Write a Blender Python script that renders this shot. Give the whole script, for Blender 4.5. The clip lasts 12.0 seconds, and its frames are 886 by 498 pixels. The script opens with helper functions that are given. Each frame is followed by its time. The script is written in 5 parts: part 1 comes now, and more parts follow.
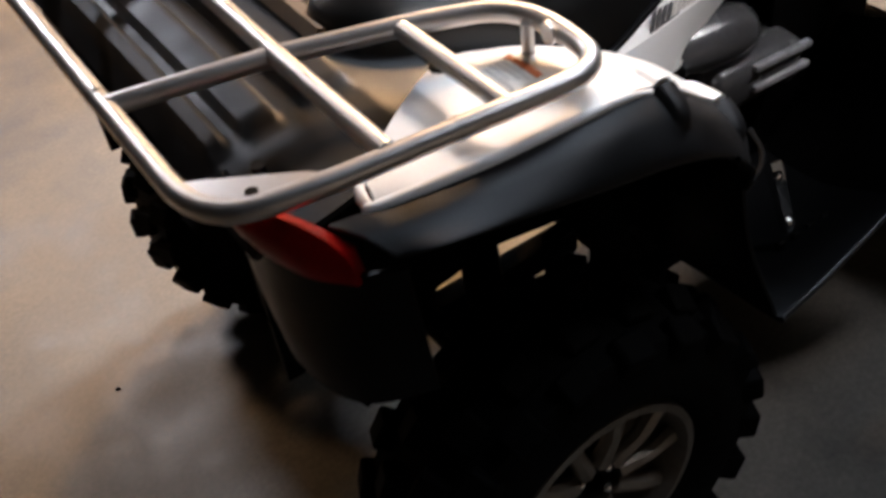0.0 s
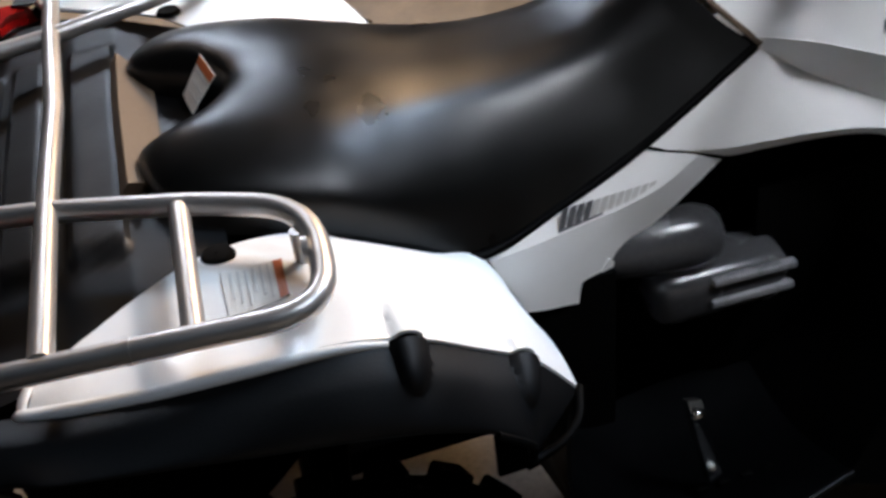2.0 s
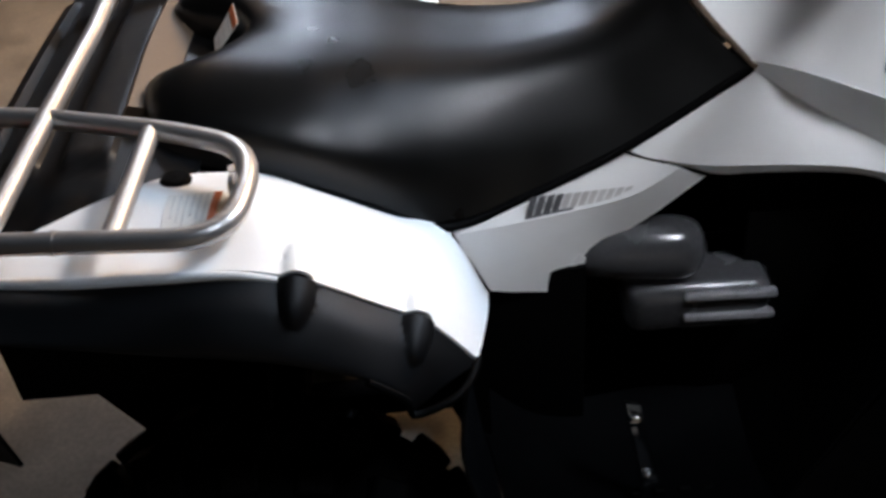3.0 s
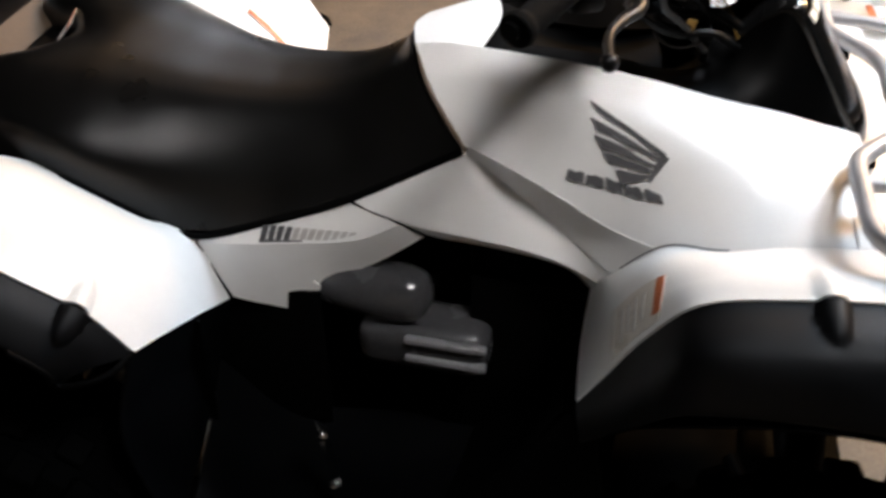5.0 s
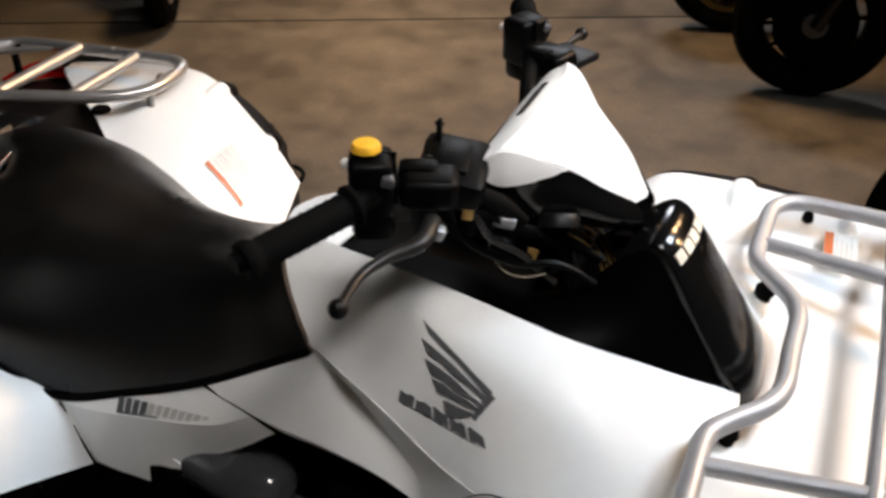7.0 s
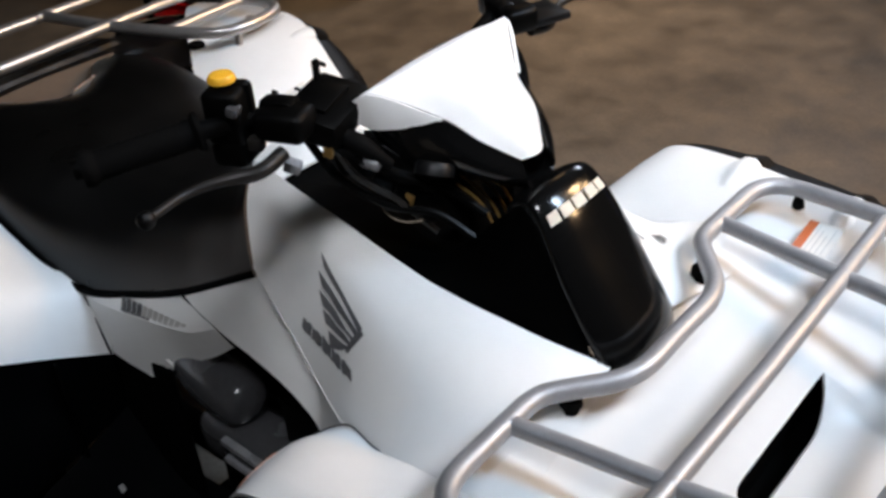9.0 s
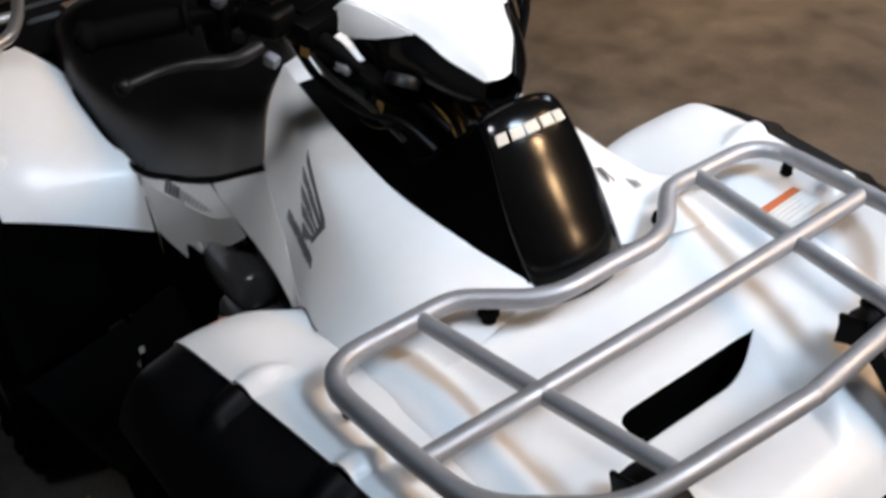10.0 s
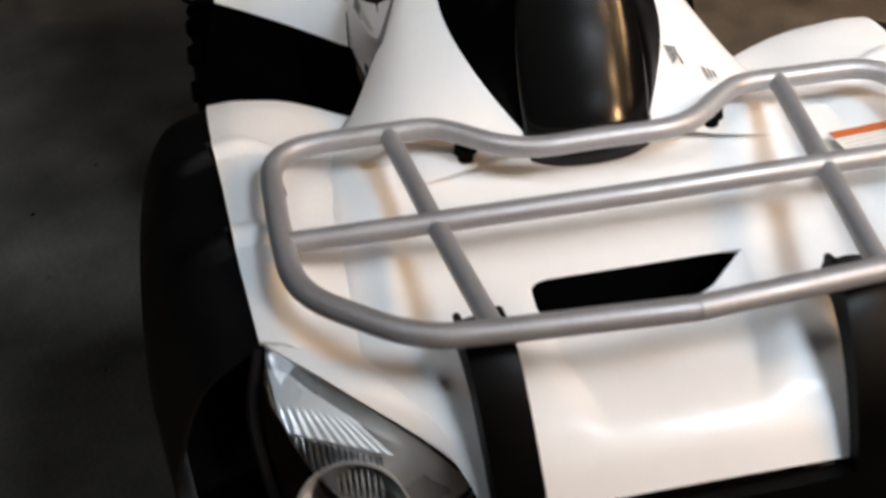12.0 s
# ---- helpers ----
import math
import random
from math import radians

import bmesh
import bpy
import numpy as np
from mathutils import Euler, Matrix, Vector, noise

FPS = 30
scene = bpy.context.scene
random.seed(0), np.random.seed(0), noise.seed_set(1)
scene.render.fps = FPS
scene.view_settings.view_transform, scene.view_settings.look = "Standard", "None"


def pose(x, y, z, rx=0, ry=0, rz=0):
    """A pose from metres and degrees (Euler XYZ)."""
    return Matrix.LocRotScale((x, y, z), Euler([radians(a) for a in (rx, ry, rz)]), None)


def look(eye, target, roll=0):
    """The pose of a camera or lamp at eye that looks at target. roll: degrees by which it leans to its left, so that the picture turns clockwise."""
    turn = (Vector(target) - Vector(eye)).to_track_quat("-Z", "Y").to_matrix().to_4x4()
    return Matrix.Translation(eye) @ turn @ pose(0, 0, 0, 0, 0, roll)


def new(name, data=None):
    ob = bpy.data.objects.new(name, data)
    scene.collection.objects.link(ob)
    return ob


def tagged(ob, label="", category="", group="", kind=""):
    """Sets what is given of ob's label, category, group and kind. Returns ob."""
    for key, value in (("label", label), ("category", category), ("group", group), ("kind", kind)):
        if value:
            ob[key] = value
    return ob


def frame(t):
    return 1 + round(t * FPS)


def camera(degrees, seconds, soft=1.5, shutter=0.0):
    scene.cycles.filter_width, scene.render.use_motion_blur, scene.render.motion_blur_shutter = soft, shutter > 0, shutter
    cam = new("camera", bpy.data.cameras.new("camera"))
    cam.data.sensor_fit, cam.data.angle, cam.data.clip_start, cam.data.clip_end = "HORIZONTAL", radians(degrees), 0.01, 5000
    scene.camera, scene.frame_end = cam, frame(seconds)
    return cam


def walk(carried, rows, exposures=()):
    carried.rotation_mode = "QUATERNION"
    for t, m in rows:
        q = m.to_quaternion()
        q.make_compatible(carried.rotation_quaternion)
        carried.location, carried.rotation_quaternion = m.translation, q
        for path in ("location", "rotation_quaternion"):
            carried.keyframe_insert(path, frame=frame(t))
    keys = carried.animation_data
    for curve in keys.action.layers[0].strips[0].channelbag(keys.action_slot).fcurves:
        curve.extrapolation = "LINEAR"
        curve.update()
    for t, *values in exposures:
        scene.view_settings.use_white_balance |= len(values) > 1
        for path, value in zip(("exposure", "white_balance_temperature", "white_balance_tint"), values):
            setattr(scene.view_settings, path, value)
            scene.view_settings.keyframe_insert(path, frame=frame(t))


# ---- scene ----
cam = camera(47.27, 12.0, soft=3.0, shutter=0.5)
PATH = [
    (0.0, pose(-1.2182, -1.1934, 1.5539, 47.824, 6.641, -34.268)),
    (0.5, pose(-1.0725, -1.1906, 1.5779, 48.752, 6.672, -31.256)),
    (1.0, pose(-0.8980, -1.2466, 1.5861, 50.112, 5.053, -25.758)),
    (1.5, pose(-0.7739, -1.2481, 1.5820, 51.673, 4.348, -23.074)),
    (2.0, pose(-0.6589, -1.2035, 1.5729, 51.396, 5.944, -16.803)),
    (2.5, pose(-0.5390, -1.2475, 1.5745, 50.893, 6.005, -9.324)),
    (2.7, pose(-0.4818, -1.2965, 1.5678, 51.827, 5.236, -6.179)),
    (4.3, pose(-0.0351, -1.3669, 1.6852, 49.941, 1.992, 3.625)),
    (4.5, pose(0.0384, -1.3830, 1.6812, 50.830, 2.336, 5.945)),
    (5.0, pose(0.2162, -1.3686, 1.7358, 50.800, 0.006, 10.700)),
    (5.5, pose(0.3367, -1.3248, 1.7502, 52.384, 0.904, 14.248)),
    (6.0, pose(0.3693, -1.2114, 1.7731, 55.371, -1.173, 13.721)),
    (6.5, pose(0.4423, -1.1123, 1.7702, 56.863, 0.473, 16.808)),
    (7.0, pose(0.5994, -1.0718, 1.7828, 56.770, 0.179, 22.778)),
    (7.5, pose(0.7622, -1.0538, 1.7900, 57.009, 0.412, 27.187)),
    (7.7, pose(0.8159, -1.0403, 1.7891, 56.398, 0.475, 27.959)),
    (9.3, pose(1.1059, -0.8187, 1.7554, 55.514, 3.224, 43.318)),
    (9.5, pose(1.1639, -0.7954, 1.7529, 55.272, 2.433, 45.602)),
    (10.0, pose(1.2961, -0.7507, 1.7363, 54.290, 2.173, 52.187)),
    (10.5, pose(1.3351, -0.6676, 1.7122, 52.991, 3.024, 57.205)),
    (11.0, pose(1.3402, -0.5685, 1.6850, 52.748, 3.533, 63.046)),
    (11.5, pose(1.4175, -0.4379, 1.6499, 51.166, 3.219, 72.833)),
    (12.0, pose(1.5505, -0.3156, 1.6303, 50.656, 3.092, 80.008)),
]
EXPOSURES = [(0.0, 1.06, 6400, 17), (0.5, 0.83, 6250, 14), (1.0, 0.76, 6150, 13), (2.0, 0.77, 5820, 12), (2.5, 0.74, 5780, 12), (4.5, 0.54, 6250, 14), (5.5, 0.40, 6650, 14), (6.0, 0.30, 6550, 14), (6.5, 0.25, 6600, 14), (7.5, -0.13, 6400, 12), (9.5, -0.29, 5950, 12), (10.5, -0.28, 6050, 13), (11.0, -0.32, 6250, 14), (12.0, -0.35, 6700, 14)]
walk(cam, PATH, EXPOSURES)

# ---- world and lamps ----
world = bpy.data.worlds.new("world")
scene.world = world
world.use_nodes = True
world.node_tree.nodes["Background"].inputs["Color"].default_value = (1.0, 0.86, 0.68, 1)
world.node_tree.nodes["Background"].inputs["Strength"].default_value = 0.004


def area_lamp(name, eye, target, size_x, size_y, power, colour, spread=180):
    data = bpy.data.lights.new(name, "AREA")
    data.shape, data.size, data.size_y, data.energy, data.color = "RECTANGLE", size_x, size_y, power, colour
    data.spread = radians(spread)
    ob = new(name, data)
    ob.matrix_world = look(eye, target)
    return ob


COOL, WARM, SOUTH_FILL = (0.74, 0.88, 1.0), (1.0, 0.63, 0.31), (1.0, 0.80, 0.58)
LAMPS = [
    # name, place, aimed at, size x, size y, watts, colour, spread
    ("cool", (2.3, 1.2, 3.4), (0.3, 0.3, 0.9), 0.65, 0.80, 11.6, COOL, 57),
    ("cool", (1.35, -1.2, 4.0), (0.02, 0.30, 0.95), 1.0, 0.7, 3.3, (1.0, 0.96, 0.90), 26),
    ("warm", (2.6, 3.4, 3.7), (-0.5, 0.6, 0.4), 0.6, 0.6, 36, WARM, 105),
    ("warm", (4.8, 3.3, 3.7), (0.6, 0.3, 0.8), 0.3, 0.7, 14, WARM, 70),
    # added downlight that only brightens the floor; no fixture known there
    ("warm", (-1.5, 3.2, 3.7), (-1.4, 3.1, 0.0), 0.5, 0.5, 21, WARM, 84),
    ("cool", (-0.7, 5.3, 3.8), (-0.6, 1.6, 0.4), 1.2, 0.5, 21, (0.93, 0.96, 1.0), 120),
    ("warm", (3.1, 5.3, 3.7), (-0.45, 0.0, 0.95), 0.5, 0.3, 2.6, WARM, 50),
]
for kind, eye, target, sx, sy, watts, colour, spread in LAMPS:
    area_lamp("lamp_" + kind, Vector(eye) + (Vector(target) - Vector(eye)).normalized() * 0.03, target, sx, sy, watts, colour, spread)
# added warm fill from the south; no such window or light is known
area_lamp("south_fill_light", (0.6, -5.95, 1.3), (0.6, 0, 1.3), 3.8, 1.6, 0.9, SOUTH_FILL, 150)


# ---- materials ----
def material(name, base, rough=0.5, metal=0.0, vary=0.12, scale=6.0, bump=0.0, bump_scale=80.0, coat=0.0,
             rough_vary=0.08, dirt=None, dirt_amount=0.0, spec=0.5):
    m = bpy.data.materials.new(name)
    m.use_nodes = True
    nt = m.node_tree
    b = nt.nodes["Principled BSDF"]
    b.inputs["Metallic"].default_value = metal
    b.inputs["Coat Weight"].default_value = coat
    b.inputs["Coat Roughness"].default_value = 0.06
    b.inputs["Specular IOR Level"].default_value = spec
    geo = nt.nodes.new("ShaderNodeNewGeometry")
    n1 = nt.nodes.new("ShaderNodeTexNoise")
    n1.inputs["Scale"].default_value, n1.inputs["Detail"].default_value = scale, 6
    n2 = nt.nodes.new("ShaderNodeTexNoise")
    n2.inputs["Scale"].default_value, n2.inputs["Detail"].default_value = scale * 9, 4
    nt.links.new(geo.outputs["Position"], n1.inputs["Vector"])
    nt.links.new(geo.outputs["Position"], n2.inputs["Vector"])
    add = nt.nodes.new("ShaderNodeMath")
    add.operation = "ADD"
    nt.links.new(n1.outputs["Fac"], add.inputs[0])
    nt.links.new(n2.outputs["Fac"], add.inputs[1])
    r = nt.nodes.new("ShaderNodeMapRange")
    r.inputs["From Min"].default_value, r.inputs["From Max"].default_value = 0.7, 1.3
    r.inputs["To Min"].default_value, r.inputs["To Max"].default_value = 1 - vary, 1 + vary
    nt.links.new(add.outputs[0], r.inputs["Value"])
    mul = nt.nodes.new("ShaderNodeVectorMath")
    mul.operation = "SCALE"
    mul.inputs[0].default_value = base
    nt.links.new(r.outputs["Result"], mul.inputs["Scale"])
    colour = mul.outputs["Vector"]
    if dirt:
        n3 = nt.nodes.new("ShaderNodeTexNoise")
        n3.inputs["Scale"].default_value, n3.inputs["Detail"].default_value = scale * 2.3, 8
        nt.links.new(geo.outputs["Position"], n3.inputs["Vector"])
        r3 = nt.nodes.new("ShaderNodeMapRange")
        r3.inputs["From Min"].default_value, r3.inputs["From Max"].default_value = 0.55, 0.75
        r3.inputs["To Min"].default_value, r3.inputs["To Max"].default_value = 0, dirt_amount
        nt.links.new(n3.outputs["Fac"], r3.inputs["Value"])
        mix = nt.nodes.new("ShaderNodeMix")
        mix.data_type = "RGBA"
        nt.links.new(r3.outputs["Result"], mix.inputs[0])
        nt.links.new(colour, mix.inputs[6])
        mix.inputs[7].default_value = (*dirt, 1)
        colour = mix.outputs[2]
    nt.links.new(colour, b.inputs["Base Color"])
    rr = nt.nodes.new("ShaderNodeMapRange")
    rr.inputs["From Min"].default_value, rr.inputs["From Max"].default_value = 0.3, 0.7
    rr.inputs["To Min"].default_value = max(rough - rough_vary, 0.02)
    rr.inputs["To Max"].default_value = min(rough + rough_vary, 1)
    nt.links.new(n1.outputs["Fac"], rr.inputs["Value"])
    nt.links.new(rr.outputs["Result"], b.inputs["Roughness"])
    if bump:
        n4 = nt.nodes.new("ShaderNodeTexNoise")
        n4.inputs["Scale"].default_value, n4.inputs["Detail"].default_value = bump_scale, 3
        nt.links.new(geo.outputs["Position"], n4.inputs["Vector"])
        bp = nt.nodes.new("ShaderNodeBump")
        bp.inputs["Strength"].default_value, bp.inputs["Distance"].default_value = bump, 0.002
        nt.links.new(n4.outputs["Fac"], bp.inputs["Height"])
        nt.links.new(bp.outputs["Normal"], b.inputs["Normal"])
    return m


WHITE = material("white_plastic", (0.80, 0.80, 0.79), 0.40, vary=0.015, scale=5, coat=0.12, dirt=(0.60, 0.56, 0.50), dirt_amount=0.05)
BLACK = material("black_plastic", (0.0022, 0.0022, 0.0025), 0.46, vary=0.25, scale=14, bump=0.12, bump_scale=420, spec=0.24)
FOOT = material("footwell_plastic", (0.0022, 0.0024, 0.0028), 0.42, vary=0.25, scale=14, bump=0.12, bump_scale=420, spec=0.09)
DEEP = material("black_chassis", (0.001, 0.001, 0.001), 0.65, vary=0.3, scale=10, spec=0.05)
GLOSS = material("gloss_black", (0.003, 0.003, 0.003), 0.16, vary=0.1, rough_vary=0.03, spec=0.4)
GLOSSDARK = material("satin_black", (0.0006, 0.0006, 0.0006), 0.4, vary=0.1, rough_vary=0.03, spec=0.03)
VINYL = material("seat_vinyl", (0.0026, 0.0025, 0.0024), 0.32, vary=0.3, scale=9, bump=0.16, bump_scale=620, rough_vary=0.06, spec=0.30)
STEEL = material("silver_tube", (0.52, 0.50, 0.48), 0.36, metal=0.8, vary=0.05, scale=6, rough_vary=0.04, dirt=(0.35, 0.30, 0.25), dirt_amount=0.15)
ALU = material("silver_paint", (0.37, 0.37, 0.38), 0.48, metal=0.55, vary=0.06, scale=20, dirt=(0.3, 0.24, 0.16), dirt_amount=0.2)
# near white with little metal: the lamp's reflection is put into the colour
REFLECTOR_SHEEN = material("reflector", (0.93, 0.93, 0.93), 0.34, metal=0.25, vary=0.03)
CHROME = material("chrome", (0.75, 0.75, 0.75), 0.14, metal=1.0, vary=0.05)
GREY = material("grey_plastic", (0.050, 0.050, 0.053), 0.24, vary=0.15, scale=12, dirt=(0.04, 0.037, 0.034), dirt_amount=0.3)
# pale grey that paints the highlight along the cover ribs; also the plugs
RIB = material("rib_highlight_grey", (0.22, 0.22, 0.23), 0.3, vary=0.2, scale=20)
LEVER = material("worn_lever", (0.016, 0.015, 0.014), 0.38, metal=0.2, vary=0.2, scale=30, spec=0.25)
BOWL = material("lamp_bowl", (0.86, 0.86, 0.86), 0.30, metal=0.7, vary=0.05)
CONTROL = material("control_plastic", (0.001, 0.001, 0.001), 0.42, vary=0.2, scale=20, spec=0.08)
RUBBER = material("rubber", (0.0022, 0.0022, 0.0022), 0.75, vary=0.3, scale=12, bump=0.3, bump_scale=120, dirt=(0.005, 0.0045, 0.004), dirt_amount=0.2, spec=0.05)
RIM = material("cast_rim", (0.20, 0.18, 0.155), 0.45, metal=0.6, vary=0.15, scale=12, dirt=(0.08, 0.06, 0.04), dirt_amount=0.5)
RED = material("red_lens", (0.26, 0.003, 0.003), 0.34, vary=0.15, scale=30, spec=0.08)
TAN = material("tan_panel_and_highlight", (0.11, 0.078, 0.054), 0.5, vary=0.12, scale=25, spec=0.25)
YELLOW = material("yellow_switch", (0.72, 0.38, 0.02), 0.4, vary=0.06)
ORANGE = material("orange_print", (0.48, 0.12, 0.035), 0.5, vary=0.05)
LABEL = material("label_paper", (0.70, 0.68, 0.64), 0.45, vary=0.05, scale=40)
PRINT = material("grey_print", (0.10, 0.10, 0.105), 0.4, vary=0.06, scale=30)
STICKER = material("sticker_film", (0.66, 0.62, 0.56), 0.3, vary=0.04, scale=40)
FADED = material("faded_print", (0.55, 0.54, 0.52), 0.4, vary=0.1, scale=60)
SILVERPRINT = material("silver_print", (0.66, 0.60, 0.50), 0.6, vary=0.05, spec=0.2)
BLUE = material("blue_paint", (0.01, 0.02, 0.25), 0.3, vary=0.1)
GOLD = material("gold_rim", (0.40, 0.25, 0.08), 0.35, metal=0.7, vary=0.1)
PLASTER = material("painted_wall", (0.05, 0.047, 0.044), 0.8, vary=0.05, scale=1.5, bump=0.1)
CEIL = material("ceiling_paint", (0.05, 0.048, 0.046), 0.9, vary=0.05, scale=1.5)


def glass_material():
    m = bpy.data.materials.new("clear_lens")
    m.use_nodes = True
    nt = m.node_tree
    nt.nodes.remove(nt.nodes["Principled BSDF"])
    t, g, f, mix = (nt.nodes.new("ShaderNode" + k) for k in ("BsdfTransparent", "BsdfGlossy", "Fresnel", "MixShader"))
    t.inputs["Color"].default_value = (0.93, 0.94, 0.94, 1)
    g.inputs["Roughness"].default_value = 0.03
    f.inputs["IOR"].default_value = 1.5
    nt.links.new(f.outputs[0], mix.inputs[0])
    nt.links.new(t.outputs[0], mix.inputs[1])
    nt.links.new(g.outputs[0], mix.inputs[2])
    nt.links.new(mix.outputs[0], nt.nodes["Material Output"].inputs["Surface"])
    return m


def lamp_panel_material(name, colour, strength):
    m = bpy.data.materials.new(name)
    m.use_nodes = True
    b = m.node_tree.nodes["Principled BSDF"]
    b.inputs["Emission Color"].default_value = (*colour, 1)
    b.inputs["Emission Strength"].default_value = strength
    return m


def concrete_material():
    m = bpy.data.materials.new("stained_concrete")
    m.use_nodes = True
    nt = m.node_tree
    b = nt.nodes["Principled BSDF"]
    geo = nt.nodes.new("ShaderNodeNewGeometry")

    def noise_node(scale, detail, rough=0.6):
        n = nt.nodes.new("ShaderNodeTexNoise")
        n.inputs["Scale"].default_value, n.inputs["Detail"].default_value = scale, detail
        n.inputs["Roughness"].default_value = rough
        nt.links.new(geo.outputs["Position"], n.inputs["Vector"])
        return n

    big, mid, fine = noise_node(0.9, 5), noise_node(5, 6, 0.7), noise_node(90, 4)
    ramp = nt.nodes.new("ShaderNodeValToRGB")
    e = ramp.color_ramp.elements
    e[0].position, e[0].color = 0.36, (0.076, 0.068, 0.058, 1)
    e[1].position, e[1].color = 0.63, (0.230, 0.204, 0.168, 1)
    mix = nt.nodes.new("ShaderNodeMath")
    mix.operation = "MULTIPLY_ADD"
    mix.inputs[1].default_value = 0.5
    nt.links.new(mid.outputs["Fac"], mix.inputs[0])
    half = nt.nodes.new("ShaderNodeMath")
    half.operation = "MULTIPLY"
    half.inputs[1].default_value = 0.5
    nt.links.new(big.outputs["Fac"], half.inputs[0])
    nt.links.new(half.outputs[0], mix.inputs[2])
    nt.links.new(mix.outputs[0], ramp.inputs["Fac"])
    r = nt.nodes.new("ShaderNodeMapRange")
    r.inputs["From Min"].default_value, r.inputs["From Max"].default_value = 0.35, 0.65
    r.inputs["To Min"].default_value, r.inputs["To Max"].default_value = 0.85, 1.12
    nt.links.new(fine.outputs["Fac"], r.inputs["Value"])
    mul = nt.nodes.new("ShaderNodeVectorMath")
    mul.operation = "SCALE"
    nt.links.new(ramp.outputs["Color"], mul.inputs[0])
    nt.links.new(r.outputs["Result"], mul.inputs["Scale"])
    nt.links.new(mul.outputs["Vector"], b.inputs["Base Color"])
    rr = nt.nodes.new("ShaderNodeMapRange")
    rr.inputs["From Min"].default_value, rr.inputs["From Max"].default_value = 0.35, 0.65
    rr.inputs["To Min"].default_value, rr.inputs["To Max"].default_value = 0.42, 0.7
    nt.links.new(mid.outputs["Fac"], rr.inputs["Value"])
    nt.links.new(rr.outputs["Result"], b.inputs["Roughness"])
    bp = nt.nodes.new("ShaderNodeBump")
    bp.inputs["Strength"].default_value, bp.inputs["Distance"].default_value = 0.2, 0.002
    nt.links.new(mid.outputs["Fac"], bp.inputs["Height"])
    nt.links.new(bp.outputs["Normal"], b.inputs["Normal"])
    return m


CLEAR = glass_material()
CONCRETE = concrete_material()
COOL_PANEL = lamp_panel_material("cool_diffuser", COOL, 6)
WARM_PANEL = lamp_panel_material("warm_diffuser", WARM, 6)
# glow behind the made-up south window
FILL_BACKDROP = lamp_panel_material("fill_backdrop_glow", SOUTH_FILL, 0.2)


# ---- mesh helpers ----
def part(name, bm, mat, parent=None, label="", smooth=True, sharp=38):
    me = bpy.data.meshes.new(name)
    bmesh.ops.recalc_face_normals(bm, faces=bm.faces)
    for f in bm.faces:
        f.smooth = smooth
    bm.to_mesh(me)
    bm.free()
    me.materials.append(mat)
    if smooth:
        me.set_sharp_from_angle(angle=radians(sharp))
    ob = new(name, me)
    if parent:
        ob.parent = parent
    if label:
        ob["label"] = label
    return ob


def spline(points, n):
    """n points along a Catmull-Rom curve through the given ones (any trailing shape)."""
    p = np.asarray(points, float)
    if len(p) == 2:
        s = np.linspace(0, 1, n).reshape([-1] + [1] * (p.ndim - 1))
        return p[0] * (1 - s) + p[1] * s
    q = np.concatenate([2 * p[:1] - p[1:2], p, 2 * p[-1:] - p[-2:-1]])
    out = []
    for s in np.linspace(0, len(p) - 1, n):
        i = min(int(s), len(p) - 2)
        f = s - i
        a, b, c, d = q[i:i + 4]
        out.append(0.5 * (2 * b + (c - a) * f + (2 * a - 5 * b + 4 * c - d) * f * f + (3 * b - a - 3 * c + d) * f ** 3))
    return np.array(out)


def side(points, s):
    """The points mirrored to the other side of the vehicle when s is -1."""
    return np.asarray(points, float) * (1, s, 1)


def dense(grid, nu, nv):
    """A control grid [u][v] made fine and smooth both ways."""
    g = spline(grid, nu)
    return np.swapaxes(spline(np.swapaxes(g, 0, 1), nv), 0, 1)


def skin(g, thick=0.004, hole=None):
    """A bmesh shell with the points g[u][v] on its outer face and the thickness behind it (towards -normal)."""
    g = np.asarray(g, float)
    du, dv = np.gradient(g, axis=0), np.gradient(g, axis=1)
    n = np.cross(du, dv)
    n /= np.linalg.norm(n, axis=2, keepdims=True) + 1e-12
    ref = n[len(n) // 2, n.shape[1] // 2]
    if abs(thick) > 0 and ref[2] < -0.05:
        n = -n
    bm = bmesh.new()
    nu, nv = g.shape[:2]
    top = [[bm.verts.new(g[i, j]) for j in range(nv)] for i in range(nu)]
    low = [[bm.verts.new(g[i, j] - n[i, j] * thick) for j in range(nv)] for i in range(nu)]
    keep = [[not (hole and hole(i, j)) for j in range(nv - 1)] for i in range(nu - 1)]

    def has(i, j):
        return 0 <= i < nu - 1 and 0 <= j < nv - 1 and keep[i][j]

    for i in range(nu - 1):
        for j in range(nv - 1):
            if not keep[i][j]:
                continue
            bm.faces.new((top[i][j], top[i + 1][j], top[i + 1][j + 1], top[i][j + 1]))
            bm.faces.new((low[i][j], low[i][j + 1], low[i + 1][j + 1], low[i + 1][j]))
            for (a, b), (p, q) in (((i - 1, j), ((i, j), (i, j + 1))), ((i + 1, j), ((i + 1, j), (i + 1, j + 1))),
                                   ((i, j - 1), ((i, j), (i + 1, j))), ((i, j + 1), ((i, j + 1), (i + 1, j + 1)))):
                if not has(a, b):
                    bm.faces.new((top[p[0]][p[1]], top[q[0]][q[1]], low[q[0]][q[1]], low[p[0]][p[1]]))
    return bm


def sheet(grid, nu=24, nv=14, thick=0.004):
    return skin(dense(grid, nu, nv), thick)


